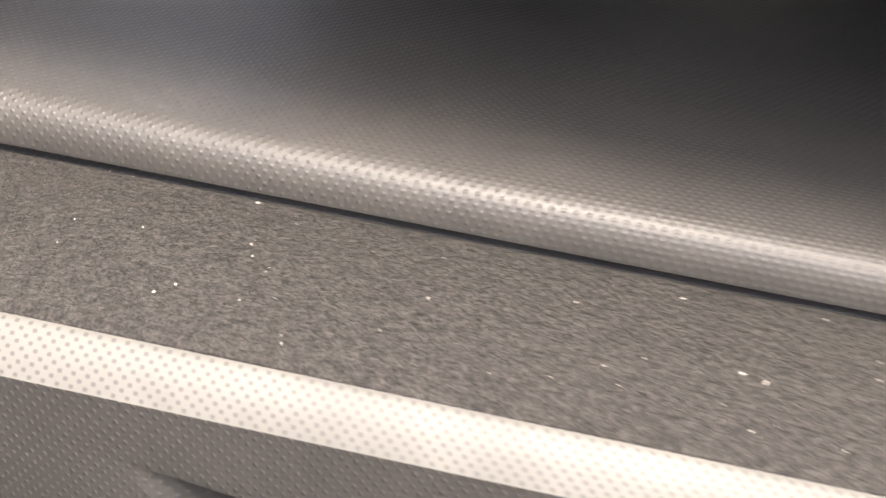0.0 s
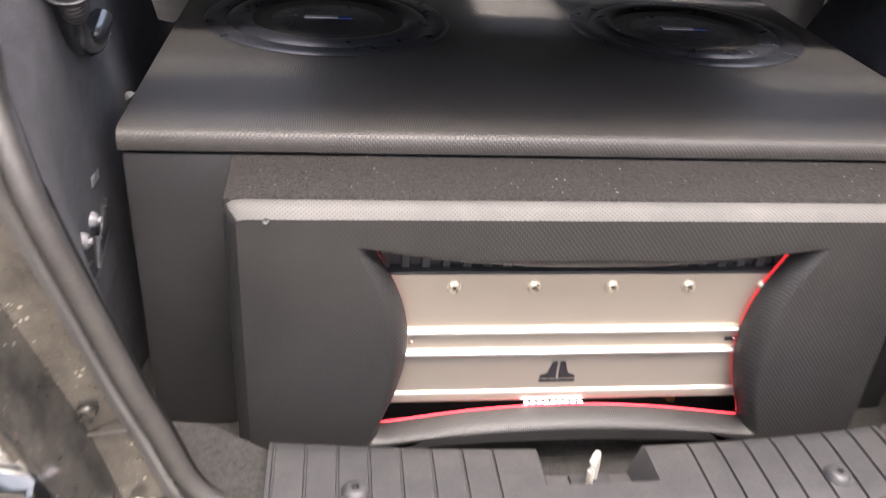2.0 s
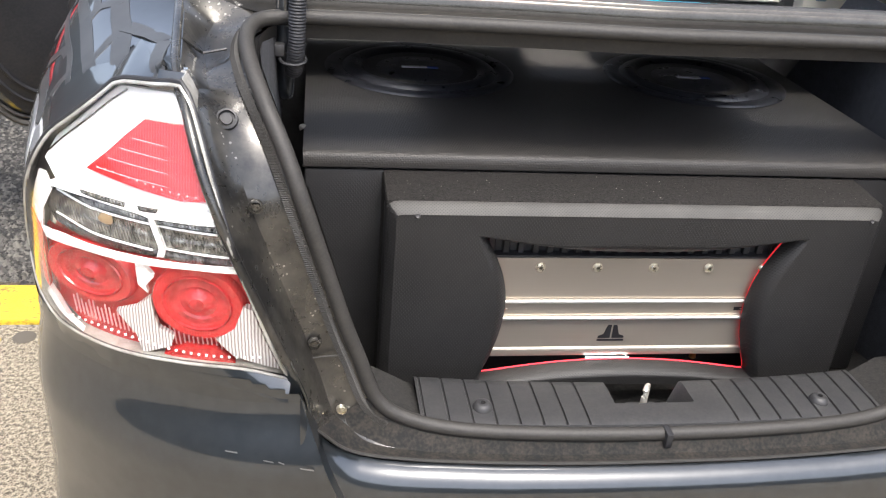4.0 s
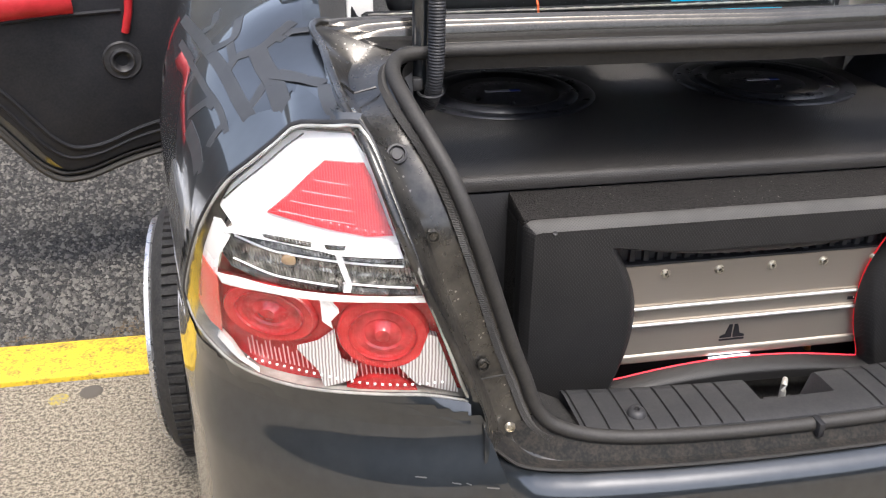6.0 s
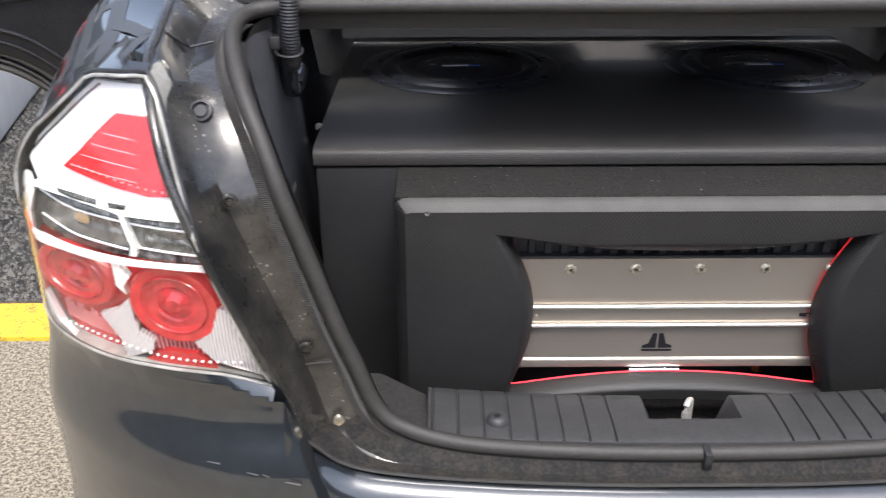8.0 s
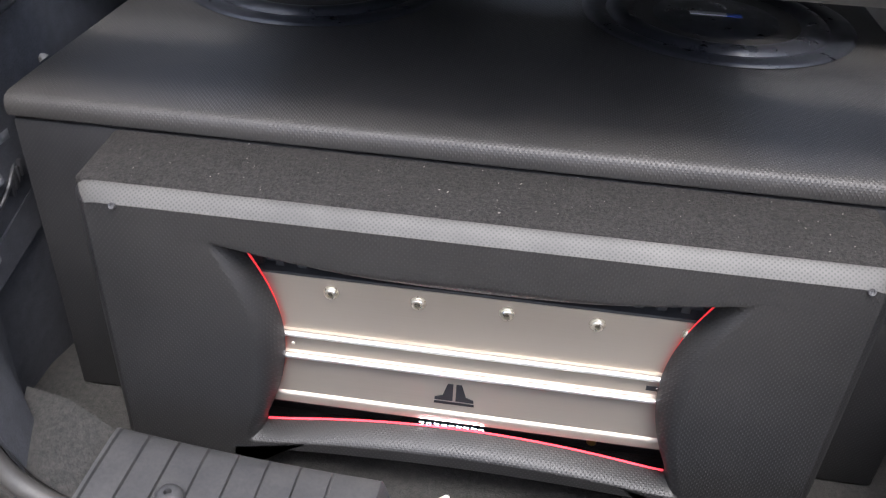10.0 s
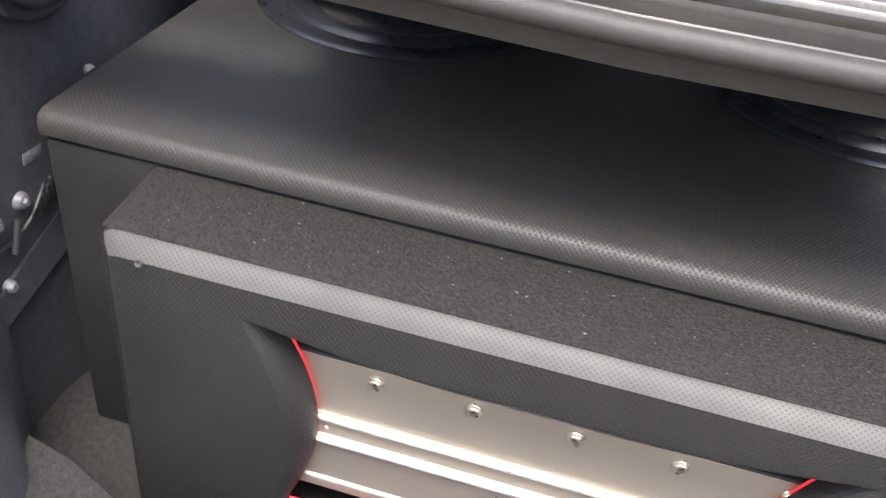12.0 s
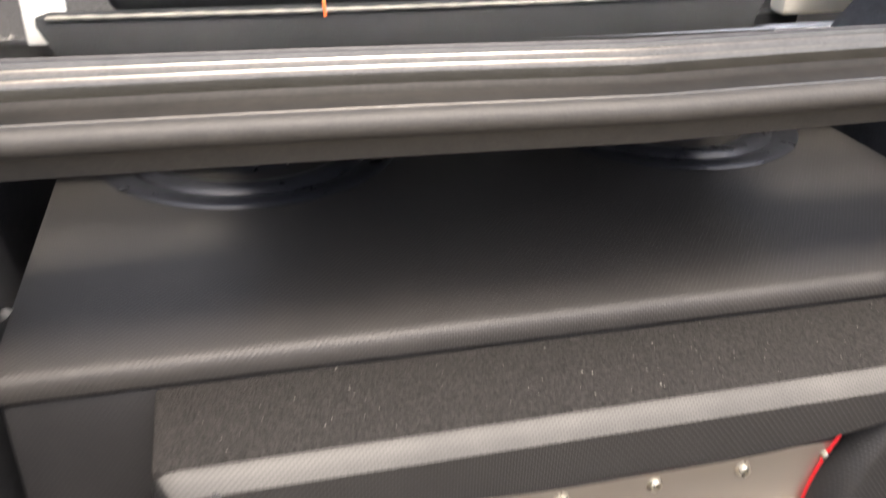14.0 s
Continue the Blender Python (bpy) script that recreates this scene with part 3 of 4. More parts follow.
# bumper's middle, which rises in a roll to the corners
rows = []
for i in range(81):
    x = -0.425 + 0.85 * i / 80
    up = float(np.interp(abs(x), [0, .2, .3, .34, .37, .395, .408, .425], [0, .001, .005, .010, .018, .036, .053, .11]))
    back = float(np.interp(abs(x), [0, .1, .2, .3, .37, .425], [-.006, -.005, -.001, .004, .006, .002]))
    rows.append([Vector((x, y + back * w, z + up * w)) for y, z, w in
                 ((-.224, .676, 1), (-.227, .6895, 1), (-.230, .6915, 1), (-.240, .690, 1), (-.250, .682, 1), (-.256, .665, .9), (-.258, .64, .6), (-.263, .60, .3), (-.272, .56, .1), (-.277, .50, 0), (-.272, .42, 0), (-.255, .34, 0), (-.22, .24, 0))])
part("bumper", grid(rows), PAINT, car)
SCUFF = mat("scuffed_paint", (0.14, 0.14, 0.14), 0.7)
for x, z, w in ((-.462, .742, .010), (-.447, .740, .006), (-.50, .752, .012), (-.425, .733, .014)):
    y = flank(abs(x), -.240, z, -1).y - 0.004
    mark = bmesh.new()
    mark.faces.new([mark.verts.new(p) for p in ((x, y, z), (x + w, y, z - .003), (x + w, y - .0002, z - .005), (x, y, z - .0015))])
    part("paint_scuff", mark, SCUFF, car, "pale scuff in the paint")

# channel round the boot opening
N = 8
s_line, m_line, e_line = both(spline(SEAL, N)), both(spline(MID, N)), both(spline(EDGE, N))
mid2 = [a.lerp(b, 0.55) + Vector((0, 0.004, -0.002)) for a, b in zip(s_line, m_line)]
mid3 = [m.lerp(e, 0.75) + (m - e).normalized() * 0.002 for m, e in zip(m_line, e_line)]
around = [s_line, mid2, m_line, mid3, e_line]
total, g0 = len(s_line), 15 * N
part("boot_channel", grid([[row[i % total] for i in range(total - g0 - 1, total + g0 + 2)] for row in around]), CHANNEL, car, "black painted channel with dust and water marks")
for side in (-1, 1):
    bead = [Vector((-side * (p.x - .002), p.y - .001, p.z + .002)) for p in spline(EDGE, N)[7 * N : 15 * N + 4]]
    part("shoulder_bead", tube(bead, .0048, 10), CHANNEL, car, "black bead between shoulder and boot channel")
def gutter_rows(steps):
    rows = []
    for t, dz in steps:
        rows.append([])
        for i in range(g0, total - g0 + 1):
            p = m_line[i].lerp(e_line[i], t) if t >= 0 else m_line[i].lerp(s_line[i], -t)
            rows[-1].append(p + Vector((0, 0, dz * 1.35 * smooth(min(i - g0, total - g0 - i) / 9))))
    return grid(rows)


# Floor strip takes the copy darkened for the lid's reflection.
part("gutter_floor", gutter_rows(((-.9, .0), (-.5, .0), (-.25, -.001), (.0, -.002), (.16, -.002), (.26, .0))), FLOOR_DARKENED, car, "window gutter floor, darkened in place of a dark reflection")
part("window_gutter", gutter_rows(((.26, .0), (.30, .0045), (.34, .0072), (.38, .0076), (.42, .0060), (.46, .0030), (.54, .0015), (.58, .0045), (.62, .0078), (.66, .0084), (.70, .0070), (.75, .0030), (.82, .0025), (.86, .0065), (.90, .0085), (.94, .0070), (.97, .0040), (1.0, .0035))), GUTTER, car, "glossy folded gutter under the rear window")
part("window_seal", gutter_rows(((1.0, .0035), (1.03, .0075), (1.08, .0085), (1.12, .0070), (1.16, .0))), BLACK, car, "black rubber edge under the rear window")
# dirty ledge along the rear sill
sill_a = [p for p in spline(MID[:6], 6)]
sill_b = [p for p in spline(EDGE[:6], 6)]
row_a = [Vector((p.x, p.y + .004, p.z + .0025)) for p in sill_a]
row_b = [Vector((p.x, p.y - .001, p.z + .0022)) for p in sill_b]
flip = lambda r: [Vector((-p.x, p.y, p.z)) for p in reversed(r[1:])] + r
sill_s = spline(SEAL[:6], 6)
row_s = [Vector((p.x, p.y - .002, p.z + .001)) for p in sill_s]
row_m = [a.lerp(b, .5) + Vector((0, .002, .0025)) for a, b in zip(sill_s, sill_a)]
part("sill_ledge", grid([flip(row_s), flip(row_m), flip(row_a), flip([a.lerp(b, .5) + Vector((0, 0, -.001)) for a, b in zip(row_a, row_b)]), flip(row_b)]), DIRTY, car, "sill ledge caked with brown dust")
part("sill_trim_line", tube(flip([Vector((p.x, p.y - .003, p.z + .003)) for p in sill_b]), 0.0020, 6), RUBBER, car)
# rubber seal: bulb and its clip flange
part("boot_seal", tube([p + Vector((0, 0, .003)) for p in s_line], 0.0086, 12, closed=True), RUBBER, car, "dusty black rubber seal round the boot opening")
inner = [Vector((p.x * 0.975, p.y + 0.010, p.z - (0.010 if p.z > 1.0 else 0.004))) for p in s_line]
part("seal_flange", grid([[p + Vector((0, 0, .004)) for p in inner], [p + Vector((0, .004, -.014)) for p in inner]], close_u=True), RUBBER, car)
part("seal_lip", tube([Vector((p.x, p.y + .011, p.z + .0085)) for p in s_line[14 * N : total - 14 * N + 1]], .0010, 6), GUTTER, car, "edge of the upper seal")
for side in (-1, 1):
    ribs = []
    for i in range(4 * N, 14 * N):
        for f in (0, .125, .25, .375, .5, .625, .75, .875):
            p, q = s_line[i].lerp(s_line[i + 1], f), m_line[i].lerp(m_line[i + 1], f)
            d = (q - p).normalized()
            up = d.cross(s_line[i + 1] - s_line[i]).normalized()
            h = .0005 if f in (0, .25, .5, .75) else -.0003
            ribs.append([Vector((-side * v.x, v.y, v.z)) for v in (p + d * .009 - up * h, p + d * .013 - up * (h + .002), p + d * .019 - up * h)])
    part("seal_ribbing", grid(ribs), RUBBER, car, smooth=False)
part("seal_joint", block(-.005, .003, -.2185, -.196, .700, .7195, .001), BLACK, car)

# bolts, plugs and seams of the channel
def bolt_at(name, p, r, material, turn, parent=car):
    return part(name, lathe([(0, .003), (r * .5, .003), (r * .55, .001), (r * .7, .001), (r * .75, .0045), (r * .95, .004), (r * 1.0, 0)], p, turn, 20), material, parent)


back = Matrix.Rotation(radians(90), 4, "X")
for side in (-1, 1):
    for p in ((.468, -.180, .988), (.411, -.177, .825)):
        bolt_at("channel_bolt", (side * p[0], p[1], p[2]), .0075, CHANNEL, back)
    bolt_at("channel_rivet", (side * .381, -.190, .746), .006, STEEL, back)
    bolt_at("channel_plug", (side * .497, -.132, 1.058), .011, BLACK, Matrix.Rotation(radians(55), 4, "X"))
    seam = [a for a in (Vector((side * .385, -.178, .809)), Vector((side * .402, -.1795, .8085)), Vector((side * .418, -.179, .806)), Vector((side * .424, -.19, .80)))]
    part("channel_seam", tube(seam, .0012, 6), RUBBER, car)
    crease = [Vector((side * x, y, z)) for x, y, z in ((.549, -.045, 1.113), (.53, -.03, 1.094), (.505, -.028, 1.099))]
    part("channel_seam", tube(crease, .0016, 6), CHANNEL, car)

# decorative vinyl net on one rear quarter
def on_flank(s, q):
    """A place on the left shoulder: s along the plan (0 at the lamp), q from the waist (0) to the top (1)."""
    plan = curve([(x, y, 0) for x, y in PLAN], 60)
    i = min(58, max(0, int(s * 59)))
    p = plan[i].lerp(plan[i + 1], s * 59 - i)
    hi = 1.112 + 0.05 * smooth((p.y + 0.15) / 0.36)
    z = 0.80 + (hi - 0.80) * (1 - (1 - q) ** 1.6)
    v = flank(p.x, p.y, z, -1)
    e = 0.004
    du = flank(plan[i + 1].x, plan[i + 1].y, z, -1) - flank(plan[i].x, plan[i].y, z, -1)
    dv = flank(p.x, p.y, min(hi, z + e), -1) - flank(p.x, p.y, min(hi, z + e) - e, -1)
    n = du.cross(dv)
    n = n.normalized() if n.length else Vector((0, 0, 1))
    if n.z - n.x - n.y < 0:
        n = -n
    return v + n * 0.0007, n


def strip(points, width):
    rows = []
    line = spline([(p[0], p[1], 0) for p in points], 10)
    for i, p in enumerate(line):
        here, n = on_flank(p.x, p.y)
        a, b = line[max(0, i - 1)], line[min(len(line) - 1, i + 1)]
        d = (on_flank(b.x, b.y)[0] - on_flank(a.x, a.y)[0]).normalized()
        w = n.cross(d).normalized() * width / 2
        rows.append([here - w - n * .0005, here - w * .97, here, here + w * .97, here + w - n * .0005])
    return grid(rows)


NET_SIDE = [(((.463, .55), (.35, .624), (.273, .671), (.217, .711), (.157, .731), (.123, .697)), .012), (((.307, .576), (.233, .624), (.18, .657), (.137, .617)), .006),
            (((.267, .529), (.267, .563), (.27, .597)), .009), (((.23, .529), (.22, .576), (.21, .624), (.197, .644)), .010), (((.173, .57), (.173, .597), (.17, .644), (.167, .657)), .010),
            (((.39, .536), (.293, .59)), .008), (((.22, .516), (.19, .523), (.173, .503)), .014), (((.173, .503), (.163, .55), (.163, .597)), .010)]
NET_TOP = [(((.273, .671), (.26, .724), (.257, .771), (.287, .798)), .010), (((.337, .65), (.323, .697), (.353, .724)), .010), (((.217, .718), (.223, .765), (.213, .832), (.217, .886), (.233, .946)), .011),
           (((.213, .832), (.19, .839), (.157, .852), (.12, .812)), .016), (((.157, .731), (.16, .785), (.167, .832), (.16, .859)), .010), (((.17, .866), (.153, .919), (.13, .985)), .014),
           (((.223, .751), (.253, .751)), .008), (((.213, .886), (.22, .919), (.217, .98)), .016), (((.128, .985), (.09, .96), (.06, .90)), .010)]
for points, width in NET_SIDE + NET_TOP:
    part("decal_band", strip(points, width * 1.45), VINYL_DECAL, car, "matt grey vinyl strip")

# ---- tail lamps ----
def ellipse(cx, cz, rx, rz, n=36):
    return [(cx + rx * math.cos(2 * math.pi * k / n), cz + rz * math.sin(2 * math.pi * k / n)) for k in range(n)]


def inset(poly, d):
    cx, cz = sum(p[0] for p in poly) / len(poly), sum(p[1] for p in poly) / len(poly)
    return [(cx + (x - cx) * (1 - d), cz + (z - cz) * (1 - d)) for x, z in poly]


def tail_lamp(side):
    def put(poly):
        """Mirrored to the lamp's side and kept within its outer edge."""
        return [(side * min(x, float(np.interp(z, [.82, .845, .87, .90, .957, .996, 1.032, 1.056, 1.094], [.640, .700, .716, .714, .698, .683, .661, .634, .592]))), z) for x, z in poly]

    fine = [(p.x, p.z) for p in curve([(x, 0, z) for x, z in LAMP + LAMP[:1]], 90)][:-1]
    body = part("tail_lamp", patch([(side * x, z) for x, z in inset(fine, .003)], lens_y, .045, .01), MIRROR, car, "red and clear tail lamp with chrome reflectors")
    wall = grid([[(side * x, lens_y(x, z) + d, z) for x, z in inset(fine, .003)] for d in (.0, .05)], close_u=True)
    part("lamp_wall", wall, RAIL_EDGE, body)
    upper = [(0.595, 1.086), (0.543, 1.087), (0.527, 1.062), (0.505, 0.991), (0.549, 0.99), (0.578, 0.988), (0.621, 0.989), (0.663, 0.989), (0.678, 1.006), (0.664, 1.028), (0.64, 1.048), (0.613, 1.072)]
    part("upper_reflector", patch(put(upper), lens_y, .014, .006), UPPER, body)
    tri = [(0.57, 1.063), (0.533, 1.063), (0.528, 1.053), (0.511, 1.003), (0.535, 1.001), (0.57, 1.004), (0.605, 1.008), (0.629, 1.011), (0.608, 1.029), (0.589, 1.047)]
    part("red_reflector", patch(put(tri), lens_y, .010, .012), RED, body)
    for k in range(4):
        z = 1.012 + k * .011
        part("reflector_line", tube([(side * x, lens_y(x, z) + .0097, z + (x - .57) * .06) for x in np.linspace(.520 + k * .0045, .618 - k * .012, 12)], .0004, 5), RED_PALE, body)
    dots = bmesh.new()
    for k in range(13):
        x = .617 - k * .0080
        z = 1.0125 - .0085 * smooth(k / 12) + .002
        bmesh.ops.create_icosphere(dots, subdivisions=1, radius=.0012, matrix=Matrix.Translation((side * x, lens_y(x, z) + .0095, z)))
    part("reflector_dots", dots, RED_PALE, body)
    band = [(.676, .984), (.660, .993), (.621, .993), (.578, .993), (.549, .995), (.507, .996), (.503, .984), (.565, .982), (.578, .984), (.622, .986), (.664, .985)]
    part("chrome_bar", patch(put(band), lens_y, .008, .006), UPPER, body)
    for slot in ([(.636, .9915), (.614, .992), (.588, .9915), (.589, .987), (.618, .987), (.634, .9885)], [(.577, .991), (.556, .992), (.558, .988), (.575, .987)]):
        part("band_slot", patch(put(slot), lens_y, .0072, .002), FLUTED, body, "dark slot in the bright band")
    seam = [(.672, 1.014), (.655, 1.030), (.632, 1.049), (.606, 1.071), (.588, 1.084)]
    part("reflector_edge", tube([(side * p.x, lens_y(p.x, p.z) + .0125, p.z) for p in curve([(x, 0, z) for x, z in seam], 24)], .0009, 6), GUTTER, body, "dark line round the bright reflector")
    facet = [(.700, .992), (.676, .993), (.668, .981), (.682, .955), (.688, .926), (.715, .930), (.715, .955)]
    part("side_facet", patch(put(facet), lens_y, .010, .006), CHROME, body, "bright facet at the lamp's outer side")
    clear = [(0.666, 0.985), (0.622, 0.986), (0.578, 0.984), (0.567, 0.981), (0.493, 0.983), (0.487, 0.966), (0.484, 0.94), (0.529, 0.937), (0.558, 0.938), (0.602, 0.935), (0.64, 0.935), (0.671, 0.943), (0.679, 0.955)]
    part("clear_reflector", patch(put(clear), lens_y, .018, .012), FLUTED, body, "fluted clear reflector")
    for z, x0, x1 in ((.972, .502, .664), (.949, .492, .560), (.9445, .566, .668)):
        part("reflector_step", tube([(side * x, lens_y(x, z) + .0175, z + (.010 if x > .62 else 0) * smooth((x - .62) / .06)) for x in np.linspace(x0, x1, 24)], .0011, 6), CHROME, body)
    bulb = Matrix.Rotation(radians(90), 4, "X") @ Matrix.Diagonal((1.6, 1, 1, 1))
    part("bulb_cap", lathe([(0, .004), (.004, .0035), (.006, .002), (.007, 0)], (side * .608, lens_y(.608, .966) + .020, .966), bulb, 20), BULB, body, "dull amber bulb behind the clear reflector")
    part("clear_divider", patch(put([(.568, .985), (.562, .985), (.552, .951), (.554, .943), (.561, .942), (.558, .952)]), lens_y, .010, .01), CHROME, body)
    bar2 = [(0.687, 0.932), (0.667, 0.936), (0.632, 0.935), (0.595, 0.937), (0.558, 0.939), (0.485, 0.944), (0.483, 0.939), (0.53, 0.937), (0.566, 0.933), (0.603, 0.93), (0.641, 0.928), (0.683, 0.924)]
    part("chrome_bar", patch(put(bar2), lens_y, .006, .005), CHROME, body)
    low = [(.688, .927), (.642, .929), (.603, .931), (.566, .934), (.482, .940), (.440, .813), (.491, .820), (.550, .823), (.609, .818), (.649, .818), (.678, .827), (.691, .850), (.692, .884)]
    part("lower_reflector", patch(put(low), lens_y, .022, .01), RED, body)
    for cx, cz, r, sq, tip in ((.637, .900, .0335, 1.62, .50), (.5245, .896, .0405, 1.16, .24)):
        y = lens_y(cx, cz)
        tilt = Matrix.Rotation(side * tip, 4, "Z") @ Matrix.Rotation(radians(90), 4, "X") @ Matrix.Diagonal((sq, 1, 1, 1))
        part("round_light", lathe([(r * .62, -.003), (r * .70, -.0015), (r * .86, .0008), (r * .95, .0008), (r, -.002), (r * 1.01, -.014)], (side * cx, y + .012, cz), tilt, 48), RED, body)
        part("light_bowl", lathe([(0, .002), (r * .16, .0018), (r * .22, -.001), (r * .40, -.0035), (r * .46, -.002), (r * .60, -.0032), (r * .63, -.0028)], (side * cx, y + .012, cz), tilt, 40), RED_DEEP, body)
        part("light_ring", lathe([(r * .70, -.0010), (r * .725, .0012), (r * .75, -.0004)], (side * cx, y + .0118, cz), tilt, 40), RED_DEEP, body)
    star = [(0.61, 0.866), (0.588, 0.878), (0.571, 0.895), (0.57, 0.878), (0.565, 0.86), (0.55, 0.854), (0.554, 0.841), (0.569, 0.833), (0.585, 0.825), (0.59, 0.845)]
    part("chrome_web", patch(put(star), lens_y, .009, .008), WEB, body, "ribbed bright web between the lights")
    notch = [(0.584, 0.931), (0.575, 0.931), (0.576, 0.916), (0.566, 0.919), (0.575, 0.907), (0.573, 0.899), (0.583, 0.906), (0.58, 0.918)]
    part("chrome_web", patch(put(notch), lens_y, .009, .008), CHROME, body)
    part("clear_corner", patch(put([(0.48, 0.9), (0.471, 0.897), (0.446, 0.82), (0.492, 0.838), (0.508, 0.858), (0.489, 0.873)]), lens_y, .010, .01), WEB, body)
    part("lower_red_lens", patch(put([(0.562, 0.83), (0.538, 0.845), (0.508, 0.845), (0.486, 0.825), (0.531, 0.828)]), lens_y, .0085, .01), RED, body)
    part("side_marker", patch(put([(0.708, 0.942), (0.687, 0.927), (0.692, 0.901), (0.689, 0.86), (0.703, 0.862), (0.717, 0.872), (0.723, 0.886)]), lens_y, .006, .01), AMBER, body)
    part("chrome_crescent", patch(put([(0.691, 0.859), (0.679, 0.852), (0.666, 0.832), (0.671, 0.825), (0.685, 0.834), (0.696, 0.848)]), lens_y, .006, .01), CHROME, body)
    beads = bmesh.new()
    for k in range(27):
        x = .663 - k * .0076
        z = .8395 + .002 * math.sin(k * .25)
        bmesh.ops.create_icosphere(beads, subdivisions=1, radius=.0017, matrix=Matrix.Translation((side * x, lens_y(x, z) + .0075, z)))
    part("reflector_beads", beads, CHROME, body)
    ribs = bmesh.new()
    for k in range(44):
        x = .660 - k * .0046
        z = .8405
        tube([(side * x, lens_y(x, z) + .0165, z), (side * (x + .0015), lens_y(x, z) + .0165, z + .020 + .004 * math.sin(k * 1.7))], .0008, 5, bm=ribs)
    part("reflector_ribs", ribs, RED_PALE, body)
    lens = part("lens", patch([(side * x, z) for x, z in fine], lens_y, -.003, .003), LENS, body, "clear plastic lamp cover")
    lens.visible_shadow = False
    part("lamp_rim", tube([(side * x, lens_y(x, z) - .001, z) for x, z in inset(fine, .010)], .0020, 8, closed=True), RAIL_EDGE, body)
    part("lamp_gasket", tube([(side * x, lens_y(x, z) + .002, z) for x, z in inset(fine, -.006)], .0026, 8, closed=True), BLACK, body)


tail_lamp(-1)
tail_lamp(1)

# ---- wheel ----
side_on = Matrix.Rotation(radians(-90), 4, "Y")
hub = (-0.80, WHEEL_Y, WHEEL_Z)
tyre = lathe([(.246, .116), (.258, .110), (.278, .102), (.293, .082), (.299, .06), (.30, 0), (.299, -.06), (.29, -.09), (.24, -.10), (.225, -.10)], hub, side_on, 90)
wheel = part("wheel", tyre, TYRE, car, "black tyre on a protruding silver rim")
blocks = bmesh.new()
for k in range(84):
    a = 2 * math.pi * k / 84
    for off in (-.062, -.021, .021, .064):
        c = Vector((hub[0] - off, WHEEL_Y + .3005 * math.cos(a + off), WHEEL_Z + .3005 * math.sin(a + off)))
        m = Matrix.Translation(c) @ Matrix.Rotation(a + off, 4, "X")
        vs = [blocks.verts.new(m @ Vector(p)) for p in ((-.018, -.003, -.0085), (.018, -.003, -.0085), (.018, -.003, .0085), (-.018, -.003, .0085), (-.016, .004, -.0068), (.016, .004, -.0068), (.016, .004, .0068), (-.016, .004, .0068))]
        for f in ((4, 5, 6, 7), (0, 1, 5, 4), (1, 2, 6, 5), (2, 3, 7, 6), (3, 0, 4, 7)):
            blocks.faces.new([vs[i] for i in f])
part("tyre_tread", blocks, TYRE, wheel, smooth=False)
part("rim", lathe([(.0, .07), (.05, .075), (.06, .05), (.18, .06), (.215, .085), (.240, .108), (.252, .121), (.257, .1235), (.260, .1225), (.261, .114), (.250, .100), (.22, .05), (.22, -.09)], hub, side_on, 64), RIM, wheel, "polished silver wheel rim")
part("wheel_well", lathe([(.0, -.18), (.355, -.18), (.355, .02)], hub, side_on, 40), BLACK, car)
lip = []
for k in range(41):
    a = math.pi * (-0.12 + 1.24 * k / 40)
    y, z = WHEEL_Y + .352 * math.cos(a), WHEEL_Z + .352 * math.sin(a)
    px = np.interp(y, [p[1] for p in PLAN], [p[0] for p in PLAN])
    lip.append((-px - 0.002, y, z))
part("wheel_arch_lip", tube(lip, .008, 8), PAINT, car)

# ---- open rear door, seen on its trimmed inner side ----
H = Vector((-.86, 1.83, 0))
D = Vector((-.97, -.24, 0)).normalized()
NRM = Vector((D.y, -D.x, 0))
if NRM.y > 0:
    NRM = -NRM


def at_door(a, z, out=0.0):
    return H + D * a + Vector((0, 0, z)) + NRM * out


DOOR = [(.0, .40), (.12, .405), (.25, .385), (.36, .352), (.42, .343), (.47, .35), (.52, .39), (.57, .46), (.62, .53), (.68, .585), (.75, .625), (.84, .65), (.92, .66), (.95, .70), (.96, 1.02), (.0, 1.02)]


def door_plate(poly, out, thick):
    bm = bmesh.new()
    f = bm.faces.new([bm.verts.new(at_door(a, z, out)) for a, z in poly])
    made = bmesh.ops.extrude_face_region(bm, geom=[f])
    for g in made["geom"]:
        if isinstance(g, bmesh.types.BMVert):
            g.co -= NRM * thick
    bmesh.ops.bevel(bm, geom=[e for e in bm.edges if e.calc_length() > .001], offset=.008, segments=2, affect="EDGES", profile=.5)
    return bm


fine_door = [(p.x, p.z) for p in curve([(a, 0, z) for a, z in DOOR[:13]], 50)] + DOOR[13:]
door = part("rear_door", door_plate(fine_door, 0, .07), PAINT, car, "open rear door with black trim and a speaker")
trim = [(a, z + .045) if z < .9 else (a, z - .005) for a, z in fine_door if .01 < a < .93]
trim = [(a - .03 * smooth((a - .42) / .1), z) for a, z in trim] + [(.90, .99), (.02, .99)]
part("door_trim", door_plate(trim, .022, .03), DOORTRIM, door, "black moulded inner door trim")
for off, r in ((.012, .010), (.034, .006)):
    part("door_seal", tube([at_door(a, z + off, .006) for a, z in fine_door[:46]], r, 8), RUBBER, door)
spk = at_door(.235, .715, .024)
face = Matrix(((D.x, 0, NRM.x, 0), (D.y, 0, NRM.y, 0), (0, 1, 0, 0), (0, 0, 0, 1)))
